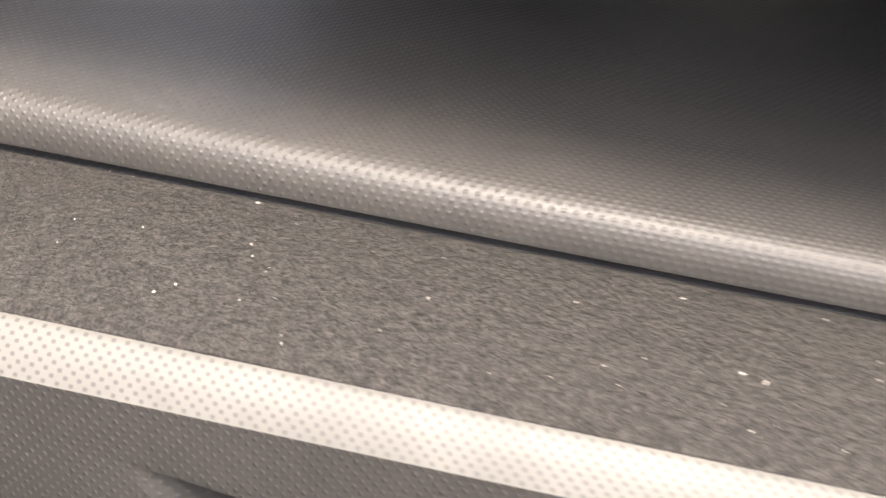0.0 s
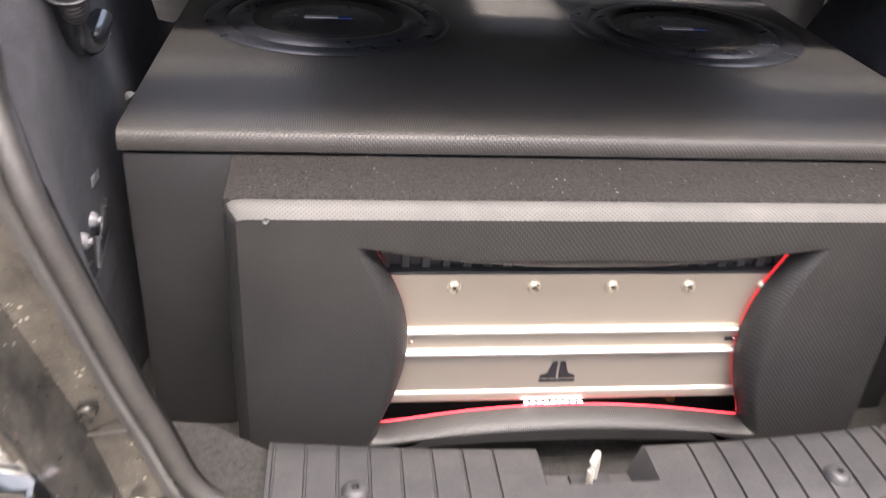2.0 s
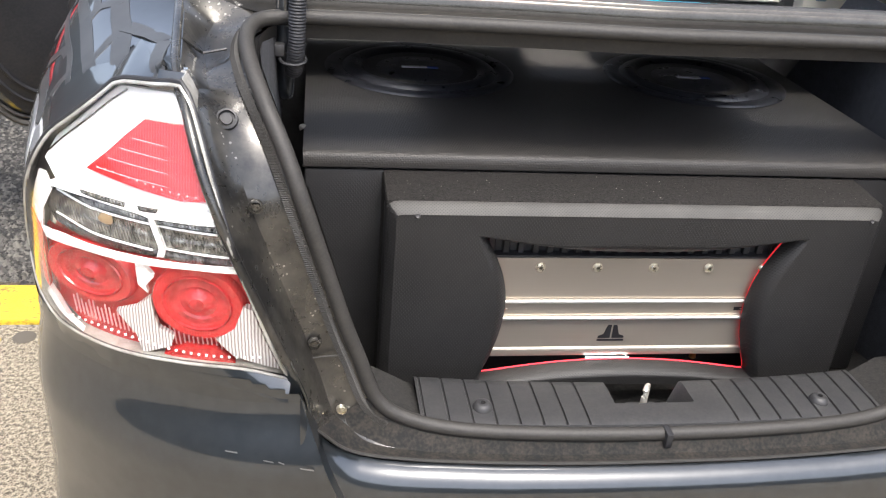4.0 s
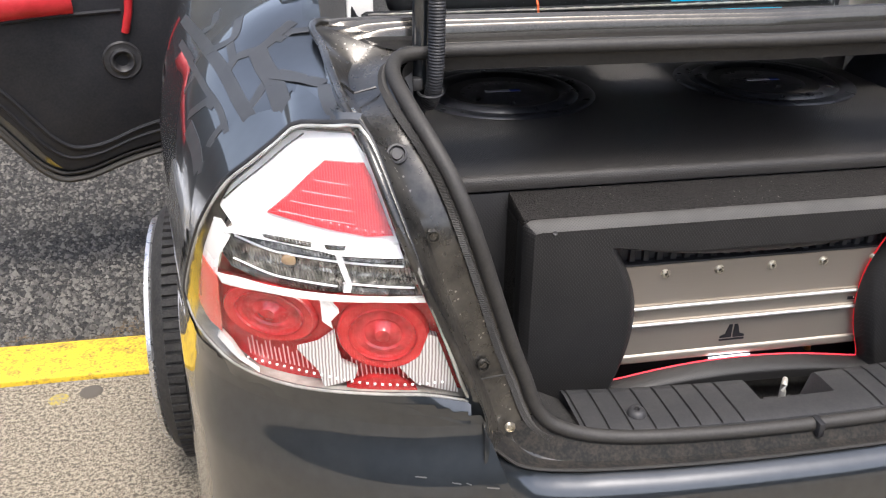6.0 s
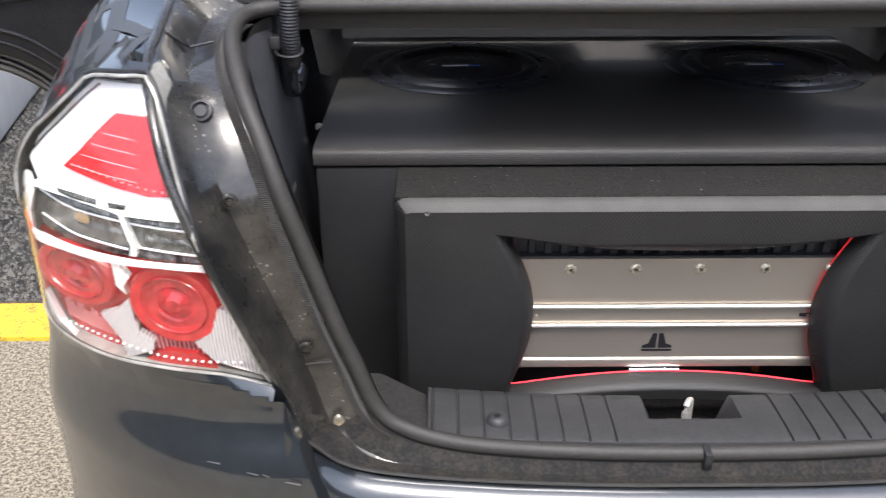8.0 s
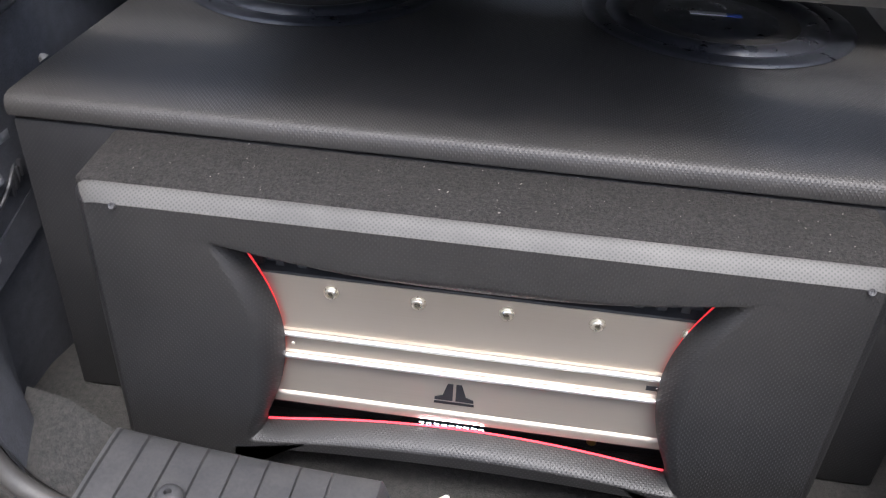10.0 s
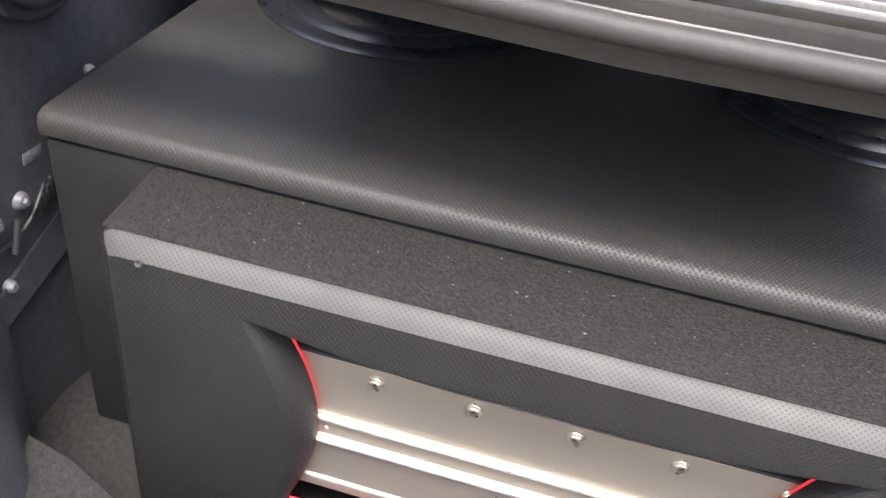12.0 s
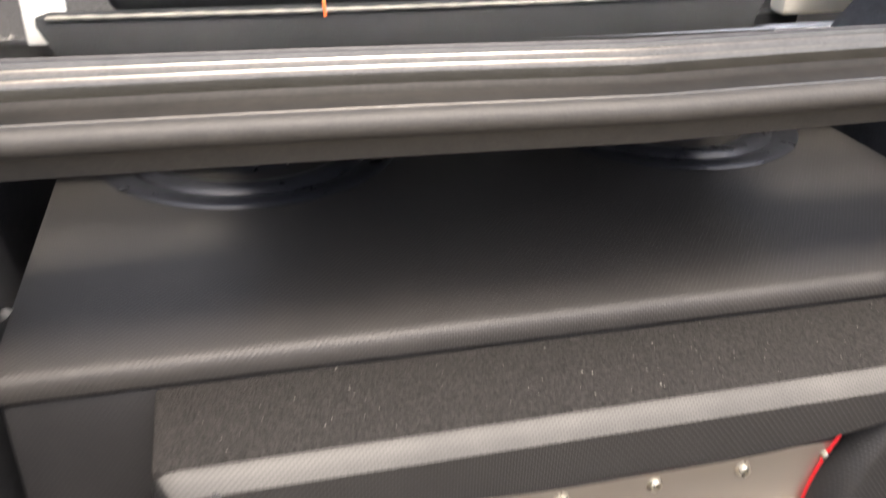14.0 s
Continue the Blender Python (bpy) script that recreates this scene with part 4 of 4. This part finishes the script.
part("door_speaker", lathe([(0, -.012), (.006, -.006), (.010, -.012), (.022, .004), (.026, .012), (.031, .016), (.036, .014), (.038, .006), (.048, .004), (.053, .006), (.058, .0)], spk, face, 40), BLACK, door, "round black speaker in the door")
part("door_pull", tube([at_door(.215, .80, .03), at_door(.20, .86, .045), at_door(.19, .93, .05)], .012, 10), REDTRIM, door, "red door pull")
part("door_insert", tube([at_door(.35, .905, .02), at_door(.6, .895, .026), at_door(.9, .87, .02)], .035, 12, squash=1.3), REDTRIM, door, "red fabric insert")
for off, lag, r in ((.115, .05, .007), (.085, .03, .005)):
    part("door_ridge", tube([at_door(max(.02, a - lag * smooth(a / .4)), z + off, .022) for a, z in fine_door[:46]], r, 8), DOORTRIM, door)
part("door_ridge", tube([at_door(.22, .862, .024), at_door(.45, .858, .03), at_door(.75, .83, .026), at_door(.9, .80, .02)], .006, 8), DOORTRIM, door)

# ---- boot interior ----
for side in (-1, 1):
    liner = bmesh.new()
    rows = []
    for i in range(15):
        y = -.165 + .87 * i / 14
        rows.append([])
        for j in range(13):
            z = .60 + (.50 - .22 * smooth((y - .42) / .2)) * j / 12
            near = smooth(1 - (y + .165) / .22)
            edge = np.interp(z, [.60, .72, .80, .90, .98, 1.06, 1.10], [.30, .33, .365, .40, .425, .462, .47])
            bulge = .475 + .02 * math.sin(9 * y + 4 * z)
            lag = float(np.interp(z, [.96, 1.03, 1.063, 1.10], [0, .035, .07, .13])) * near
            rows[-1].append((side * (edge * near + bulge * (1 - near)), y + lag, z))
    grid(rows, bm=liner)
    part("boot_side_liner", liner, LINER, car, "dark felt lining of the boot's sides")
part("boot_floor", block(-.50, .50, -.19, .80, .585, .60, .002, 1), PAD, car)
part("boot_front_wall", block(-.58, .58, .69, .71, .58, .985, .002, 1), BLACK, car)
# Unseen shelf panels, gaps left to let light patches onto the box.
for x0, x1, y0, y1 in ((-.60, -.45, .10, .60), (-.45, -.26, .10, .15), (-.45, -.26, .34, .572), (-.26, -.035, .10, .572), (-.035, .085, .10, .45), (.085, .26, .10, .572), (.26, .45, .10, .15), (.26, .45, .34, .572), (.45, .60, .10, .60)):
    z0, z1 = 1.088 - .21 * (y0 - .15), 1.088 - .21 * (y1 - .15)
    part("unseen_shelf_panel", grid([[(x0, y0, z0), (x1, y0, z0)], [(x0, y1, z1), (x1, y1, z1)], [(x0, y1, z1 - .008), (x1, y1, z1 - .008)], [(x0, y0, z0 - .008), (x1, y0, z0 - .008)]], close_v=True), SHELF, car, smooth=False)
# Unseen lid, stood to shade the shelf and leave the gutter sunlit.
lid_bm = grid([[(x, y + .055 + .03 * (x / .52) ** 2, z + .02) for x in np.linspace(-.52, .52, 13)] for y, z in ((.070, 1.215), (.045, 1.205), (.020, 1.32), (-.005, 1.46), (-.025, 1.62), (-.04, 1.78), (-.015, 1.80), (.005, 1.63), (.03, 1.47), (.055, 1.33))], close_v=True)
part("boot_lid", lid_bm, PAINT, car, "raised boot lid, out of view, set to shade the shelf")
part("gutter_back", grid([[e_line[i] + Vector((0, dy, dz)) for i in range(14 * N, len(e_line) - 14 * N + 1)] for dy, dz in ((0, 0), (.012, .001), (.02, -.012), (.03, -.055))]), CHANNEL, car)
under = [Vector((p.x, p.y + .012, p.z - .012)) for p in s_line[13 * N : len(s_line) - 13 * N + 1]]
part("boot_header", grid([under, [p + Vector((0, .03, -.01)) for p in under]]) , BLACK, car)
for side in (-1, 1):
    # carpet wedge beside the sill
    part("boot_corner_pad", grid([[(side * x, y, z) for x, y, z in row] for row in (((.289, -.188, .716), (.33, -.178, .730), (.352, -.168, .735)), ((.289, -.140, .712), (.335, -.135, .726), (.365, -.13, .725)), ((.289, -.090, .700), (.345, -.075, .722), (.395, -.06, .715)), ((.289, -.07, .62), (.345, -.05, .62), (.40, -.03, .62)))]), PAD, car)
    part("liner_slot", tube([(side * .452, .032, .822), (side * .452, .043, .850)], .003, 8), PLASTIC, car)
    for y, z in ((.022, .856), (.057, .859)):
        part("liner_clip", lathe([(0, .012), (.003, .012), (.0035, .009), (.006, .009), (.008, .006), (.009, 0)], (side * .462, y, z), Matrix.Rotation(radians(-90 * side), 4, "Y"), 14), CLIP, car, "grey round fastener in the lining")
    part("liner_clip", lathe([(0, .008), (.004, .008), (.006, .004), (.007, 0)], (side * .462, .026, .788), Matrix.Rotation(radians(-90 * side), 4, "Y"), 12), CLIP, car)
    part("wire", tube(curve([(side * .461, .012, .831), (side * .456, .035, .829), (side * .455, .060, .838), (side * .456, .080, .853), (side * .461, .095, .862)], 30), .0022, 8), BLACK, car, "thin black wire on the lining")
    for k in range(4):
        part("wire_connector", block(side * .459 - .006, side * .459 + .006, .072 + .007 * k, .077 + .007 * k, .832 + .004 * k, .850 + .004 * k, .0015), BLACK, car)
    part("liner_tag", block(side * .459 - .003, side * .459 + .003, .068, .094, .886, .898, .002), CLIP, car)
    part("liner_pocket", grid([[(side * x, y, z) for y, z in ((-.02, .77), (.06, .80), (.14, .83))] for x in (.472,)] + [[(side * .458, y, z) for y, z in ((-.02, .775), (.06, .805), (.14, .835))], [(side * .458, y, z) for y, z in ((-.02, .745), (.06, .765), (.14, .785))], [(side * .474, y, z) for y, z in ((-.02, .735), (.06, .755), (.14, .775))]]), LINER, car, "raised pocket edge in the lining")

# sill guard with its ribs and notch
def guard_y(x, t):
    bow = -.012 * (1 - (x / .29) ** 2)
    return (-.092 + bow * 1.6) * t + (-.189 + bow) * (1 - t)


def guard():
    grooves = [s * (.092 + .0275 * k) for s in (-1, 1) for k in range(8)]
    xs = sorted({round(v, 5) for v in list(np.linspace(-.29, .29, 59)) + [g + d for g in grooves for d in (-.0022, -.0012, .0004, .0012)] + [-.052, .05, -.040, .038]})
    rows = []
    for x in xs:
        dip = 0.0
        for g in grooves:
            d = x - g
            if -.0021 < d < .0011:
                dip = .0028
        col = []
        for t, dz in ((0, -.020), (0, -.006), (.02, -.001), (.06, .0), (.3, .0005), (.44, .0), (.45, .0), (.8, -.001), (.95, -.003), (1.0, -.008), (1.0, -.04)):
            z = .7215 + dz - (dip if .05 < t < .96 else 0)
            tt = t
            if -.052 < x < .05 and t > .44:
                deep = smooth(min(x + .052, .05 - x) / .011)
                z -= .034 * deep
            col.append((x, guard_y(x, tt), z))
        rows.append(col)
    return grid(rows)


sill_guard = part("sill_guard", guard(), PLASTIC, car, "ribbed grey plastic boot sill guard")
for x in (-.215, .214):
    part("guard_fastener", lathe([(0, .0020), (.0028, .0020), (.0034, .0068), (.0065, .0070), (.0090, .0058), (.0112, .0030), (.0125, .0), (.0125, -.004)], (x, -.163, .722), None, 20), PLASTIC, sill_guard, "plastic push fastener")
part("boot_striker", tube([(-.005, -.138, .685), (-.005, -.138, .712), (-.004, -.136, .719), (.0, -.130, .722), (.004, -.124, .719), (.005, -.122, .712), (.005, -.122, .685)], .0034, 10), STRIKER, car, "bright zinc plated boot lock striker loop")
part("striker_plate", block(-.018, .02, -.136, -.118, .682, .689, .001), BLACK, car)

# hinge arms and wiring conduit of the lid
for side in (-1, 1):
    arm = curve([(side * .452, .16, 1.02), (side * .450, .11, 1.012), (side * .448, .065, 1.03), (side * .446, .04, 1.08), (side * .445, .03, 1.14), (side * .444, .035, 1.25), (side * .444, .06, 1.42)], 40)
    part("hinge_arm", tube(arm, .011, 10), PAINT, car, "curved steel boot hinge arm")
hose = curve([(-.440, .055, 1.075), (-.437, .030, 1.062), (-.434, .012, 1.085), (-.432, .006, 1.13), (-.431, .010, 1.22), (-.431, .03, 1.40)], 220)
part("wiring_conduit", tube(hose, .0097, 14, wave=.045), BLACK, car, "black corrugated wiring conduit")
part("conduit_tie", tube([(-.437 + .0145 * math.cos(a), .016 + .010 * math.sin(a), 1.078 + .004 * math.sin(a)) for a in np.linspace(0, 2 * math.pi, 20)[:-1]], .0018, 6, closed=True), BLACK, car)
part("conduit_clip", block(-.458, -.446, .015, .03, 1.080, 1.094, .002), PLASTIC, car)

# seen past the gutter: shelf, seats and pale side trim of the cabin
seat = part("rear_seat", grid([[(x * w, y, z) for x in np.linspace(-1, 1, 21)] for w, y, z in ((.445, .60, .96), (.447, .602, 1.0), (.462, .606, 1.028), (.462, .612, 1.037), (.45, .64, 1.036), (.44, .65, 1.00))]), CLOTH, car, "black rear seat back")
part("seat_piping", tube([(x, .606, 1.0375) for x in np.linspace(-.45, .45, 60)], .0022, 6, wave=.25), LINT, car, "pale twisted cord along the seat top")
part("headrest_bar", block(-.40, .40, .72, .80, 1.0, 1.25, .03, 3), CLOTH, car)
part("cabin_side_trim", block(-.484, -.435, .656, .666, .992, 1.055, .003), WHITE, car)
part("cabin_side_trim", block(.53, .80, .66, .70, .985, 1.3, .01), CREAM, car)
part("seat_belt", tube([(-.137, .603, 1.030), (-.138, .606, 1.046), (-.136, .625, 1.056), (-.134, .66, 1.075)], .0022, 8), ORANGE, car, "orange cord over the seat")
part("cyan_strip", block(.147, .388, .655, .664, 1.030, 1.065, .002), CYAN, car, "cyan strip behind the seat back, with an added glow")
part("trim_sticker", block(.555, .575, .654, .659, 1.03, 1.06, .001), mat("blue_grey_sticker", (.2, .3, .36), .5), car)

# Roof and pillars added out of view, so the gutter reflects something dark.
part("roof", grid([[(x, y, z - .05 * (x / .56) ** 4) for x in np.linspace(-.56, .56, 15)] for y, z in ((.98, 1.50), (1.04, 1.515), (1.2, 1.525), (1.6, 1.525), (2.2, 1.51), (2.2, 1.48), (1.6, 1.495), (1.2, 1.495), (1.04, 1.485), (.99, 1.47))], close_v=True), PAINT, car, "cabin roof, out of view, added to darken the gutter's reflections")
for side in (-1, 1):
    part("rear_pillar", grid([[(side * x, y, z) for x, y, z in row] for row in (((.60, .16, 1.15), (.64, .40, 1.15), (.66, .62, 1.15)), ((.585, .40, 1.27), (.62, .62, 1.28), (.635, .80, 1.28)), ((.56, .70, 1.385), (.585, .86, 1.39), (.60, 1.0, 1.39)), ((.53, .98, 1.48), (.55, 1.06, 1.485), (.56, 1.14, 1.485)))]), PAINT, car, "sloping rear pillar, added out of view")
glass = part("rear_window", grid([[(x * w, y, z) for x in np.linspace(-.56, .56, 9)] for w, y, z in ((1.03, .095, 1.148), (1.02, .40, 1.275), (.99, .70, 1.39), (.95, .98, 1.49))]), WINDOW, car, "sloping rear window glass")
glass.visible_shadow = False

# ---- the sound system ----
box = thing("subwoofer_box", "large black vinyl covered subwoofer box", "speaker box")
part("box_body", block(-.425, .425, .060, .67, .602, .9270, .004, 2), BOXVINYL_SHADED, box)
lid = bmesh.new()
prof = [(.075, .9285), (.061, .9285), (.0580, .9305), (.0570, .937), (.058, .9435), (.0610, .9480), (.068, .9505), (.12, .9512), (.67, .952), (.67, .9285)]
grid([[(x, y, z) for y, z in prof] for x in np.linspace(-.427, .427, 30)], bm=lid)
bmesh.ops.contextual_create(lid, geom=[e for e in lid.edges if e.is_boundary and abs(abs(e.verts[0].co.x) - .427) < 1e-5 and abs(abs(e.verts[1].co.x) - .427) < 1e-5])
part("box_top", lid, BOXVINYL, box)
part("vinyl_scrap", lathe([(0, .006), (.004, .004), (.006, 0)], (-.428, .134, .953), Matrix.Rotation(radians(-40), 4, "Y"), 5), LINT, box, "frayed scrap of backing cloth")


def subwoofer(x):
    sub = thing("subwoofer", "round black subwoofer with a fat rubber surround", "subwoofer", "subwoofers in the box")
    y, z = .432, .9527
    part("basket_ring", lathe([(.128, .0), (.131, .0022), (.140, .0030), (.150, .0028), (.154, .0018), (.156, 0)], (x, y, z), None, 64), CONE, sub)
    part("surround", lathe([(.094, -.004), (.097, .0005), (.103, .0048), (.111, .0066), (.119, .0054), (.125, .002), (.129, -.002)], (x, y, z), None, 64), CONE, sub)
    part("cone", lathe([(0, .0015), (.03, .0012), (.07, -.0008), (.094, -.0035)], (x, y, z), None, 48), CONE, sub)
    part("printed_name", block(x - .030, x + .012, y - .005, y + .005, z + .0012, z + .0024, 0), LOGO_SILVER, sub)
    part("printed_mark", block(x + .012, x + .030, y - .005, y + .005, z + .0010, z + .0022, 0), LOGO_BLUE, sub)


subwoofer(-.242)
subwoofer(.236)

fascia = thing("amplifier_surround", "black studded vinyl surround panel with a red lit window", "panel")


def window(k, n, out):
    """Point of the window's rim with bowed-in sides; out: how far outside it."""
    per = n // 4
    s, t = k // per, (k % per) / per * 2 - 1
    wide, slim, h0, h1 = .212, .200, .877, .654
    if s == 0:
        x, z = wide * t, .850 + .027 * t * t
    elif s == 2:
        x, z = -slim * t, .676 - .022 * t * t
    else:
        zz = h0 + (h1 - h0) * (t + 1) / 2 if s == 1 else h1 + (h0 - h1) * (t + 1) / 2
        q = (zz - .7655) / .1115
        x, z = (1 if s == 1 else -1) * (.169 + ((wide if q > 0 else slim) - .169) * q * q), zz
    c = Vector((0, .7655))
    d = (Vector((x, z)) - c)
    corner = abs(t) ** 4
    n = d.normalized()
    d = d + n * out * (1 - .12 * corner) * (1 - .42 * max(0.0, -n.y) ** 2) - n * .008 * abs(t) ** 12
    return Vector((c.x + d.x + .006, c.y + d.y))


def rim_at(k, n, grow):
    """Point of the panel's outer edge, in step with window()."""
    per = n // 4
    s, t = k // per, (k % per) / per * 2 - 1
    x1, top, low, r = .3275 - grow, .9215 - grow, .60, .013 - grow * .6

    def soft(x, z):
        a, b = abs(x) - (x1 - r), z - (top - r)
        if a > 0 and b > 0:
            k = r / math.hypot(a, b) * max(a, b) / r
            a, b = a * k, b * k
        return Vector((math.copysign(x1 - r + a, x) if abs(x) > x1 - r else x, top - r + b if b > 0 else z))

    if s == 0:
        return soft(x1 * t, top)
    if s == 1:
        return soft(x1, top + (low - top) * (t + 1) / 2)
    if s == 2:
        x = -x1 * t
        return Vector((x, low if abs(x) > .215 else .652 - .012 * (x / .215) ** 2))
    return soft(-x1, low + (top - low) * (t + 1) / 2)


NW = 320
loops = []
for y, fn in ((.004, lambda k: rim_at(k, NW, .0)), (-.0185, lambda k: rim_at(k, NW, .0)), (-.0215, lambda k: rim_at(k, NW, .0008))):
    loops.append([Vector((fn(k).x, y, fn(k).y)) for k in range(NW)])
edge_out = loops[-1]
edge_in = [Vector((rim_at(k, NW, .0125).x, -.033, rim_at(k, NW, .0125).y)) for k in range(NW)]
edge_mid = [Vector((rim_at(k, NW, .0065).x, -.0285, rim_at(k, NW, .0065).y)) for k in range(NW)]
FLARE = ((.0200, -.0330), (.0185, -.0329), (.0150, -.0318), (.0100, -.0285), (.0055, -.0235), (.0020, -.0170), (.0, -.0110), (.0, -.0065))
ring_at = [[Vector((window(k, NW, out).x, y, window(k, NW, out).y)) for k in range(NW)] for out, y in FLARE]
board = grid([edge_in, *[[p.lerp(q, f) for p, q in zip(edge_in, ring_at[0])] for f in (.25, .5, .75)], *ring_at], close_u=True)
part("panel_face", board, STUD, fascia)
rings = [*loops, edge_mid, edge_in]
# Only the upward edge takes the paler, top-lit colour; the sides keep STUD.
part("panel_edging", grid([row[: NW // 4 + 1] for row in rings]), STUD_EDGE, fascia, "studded vinyl top edge, painted paler for light from above")
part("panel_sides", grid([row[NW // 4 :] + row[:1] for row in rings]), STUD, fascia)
frame_bm = block(-.327, .327, -.0200, .0595, .905, .9232, .004, 2)
for v in frame_bm.verts:
    if v.co.z > .915 and v.co.y > .04:
        v.co.z += .0050
block(-.327, -.305, -.014, .0595, .60, .906, .002, 1, bm=frame_bm)
block(.305, .327, -.014, .0595, .60, .906, .002, 1, bm=frame_bm)
part("carpeted_frame", frame_bm, CARPET, fascia, "dark carpet covered top and sides")
led = [(window(k, NW, .0032).x, -.0024, window(k, NW, .0032).y) for k in range(NW)]
Q = NW // 4
for some, m in ((led[Q : 2 * Q], LED_DIM), ([(window(k, NW, -.0006).x, -.0062, window(k, NW, -.0006).y) for k in range(2 * Q, 3 * Q + 1)], LED_RED), (led[3 * Q :], LED_DIM)):
    part("red_light_strip", tube(some, .0011, 6), m, fascia, "glowing red light strip in the window's rim")
for k in range(9):
    part("white_light", block(-.0365 + .0072 * k, -.0325 + .0072 * k, -.0045, -.0038, .6770, .6779, 0), LED_WHITE, fascia, "small white light under the emblem")
for x in (-.290, .304):
    part("panel_screw", lathe([(0, .0005), (.0014, .0006), (.0018, .0014), (.0028, .0016), (.0035, 0)], (x, -.0328, .9075), Matrix.Rotation(radians(60), 4, "X"), 18), PLASTIC, fascia)

amp = thing("amplifier", "brushed aluminium amplifier with two polished rails", "amplifier")
prof = [(.045, .834), (.002, .834), (0, .8325), (0, .7735), (-.003, .773), (-.003, .764), (0, .763), (0, .747), (-.003, .746), (-.003, .738), (0, .737), (0, .6930), (-.0022, .6915), (-.0030, .6890), (-.0018, .6800), (.002, .6768), (.010, .676), (.045, .676)]
part("case", grid([[(x, y, z) for y, z in prof] for x in (-.232, -.1, .1, .245)]), ALU, amp)
for z in (.7685, .742):
    part("rail", tube([(-.232, -.0032, z), (0, -.0032, z), (.245, -.0032, z)], .0026, 10), RAIL, amp, "polished rail catching the light")
for k in range(6):
    bolt = part("cap_bolt", lathe([(0, .0012), (.0028, .0012), (.0028, .0045), (.0046, .0045), (.0054, .0036), (.0054, 0)], (-.1975 + .0777 * k, -.0002, .8195), back, 18), STEEL, amp, "hex socket bolt")
    part("hex_socket", lathe([(0, .0019), (.0029, .0019)], (-.1975 + .0777 * k, -.0002, .8195), back, 6), SOCKET, bolt)
    part("washer", lathe([(.0050, .0012), (.0066, .0010), (.0070, 0)], (-.1975 + .0777 * k, -.0002, .8195), back, 18), STEEL, bolt)
for x, z in ((-.158, .7545), (.176, .7545)):
    part("case_screw", lathe([(0, .001), (.0012, .001), (.002, .0)], (x, -.0002, z), back, 10), STEEL, amp)
fins = bmesh.new()
for k in range(24):
    x = -.225 + .0195 * k
    block(x - .0045, x + .0045, .006, .045, .835, .885, .0012, 1, bm=fins)
block(-.232, .245, .012, .05, .80, .888, .001, 1, bm=fins)
block(-.232, .245, -.002, .02, .8345, .8375, .0006, 1, bm=fins)
part("heat_sink", fins, BLACK, amp, "black heat sink fins")
part("terminal", lathe([(0, .012), (.004, .012), (.005, 0)], (.130, .012, .664), None, 12), mat("brass", (.6, .42, .15), .3, 1.0), amp)
for s in (-1, 1):
    emblem = [(s * .0014, .7285), (s * .0065, .7285), (s * .0080, .722), (s * .0110, .7135), (s * .0185, .7105), (s * .0185, .7075), (s * .0014, .7075)]
    part("emblem", patch([(x - .005, z) for x, z in emblem], lambda x, z: -.0012, 0, .0010, .05), LOGO_BLACK, amp, "black emblem shape", smooth=False)
part("printed_line", block(-.024, .014, -.0008, .0005, .7025, .7052, 0), LOGO_BLACK, amp)
part("printed_line", block(.168, .182, -.0008, .0005, .683, .687, 0), LOGO_BLACK, amp)
part("printed_line", block(.166, .178, -.0008, .0005, .752, .757, 0), LOGO_BLACK, amp)

lint = bmesh.new()
rng = random.Random(9)
for n in range(110):
    x, y = rng.uniform(-.31, .31), rng.uniform(-.012, .058)
    a, l = rng.uniform(0, 6.3), rng.uniform(.0003, .0008) * (1.8 if rng.random() < .1 else 1)
    dx, dy = l * math.cos(a), l * math.sin(a)
    h = .9240 + .005 * max(0.0, y + .016) / .0755
    vs = [lint.verts.new(p) for p in ((x - dx, y - dy, h), (x + dy * .3, y - dx * .3, h - .0002), (x + dx, y + dy, h + .0004), (x - dy * .3, y + dx * .3, h + .0007))]
    lint.faces.new(vs)
tagged(part("lint", lint, LINT, smooth=False), "pale specks of lint on the carpeted panel top", "lint", kind="stuff")

# Stand-in for a white vehicle's sill, placed to fit the camera's view.
barrier = thing("white_stand_in", "plain white block standing in for a white vehicle's sill", "barrier")
block_bm = block(-1.2, 0, -1.6, 1.6, 0, .42, .03, 3)
part("block", block_bm, WHITE, barrier)
barrier.matrix_world = pose(-2.43, 3.55, -.012, 0, 0, 12)
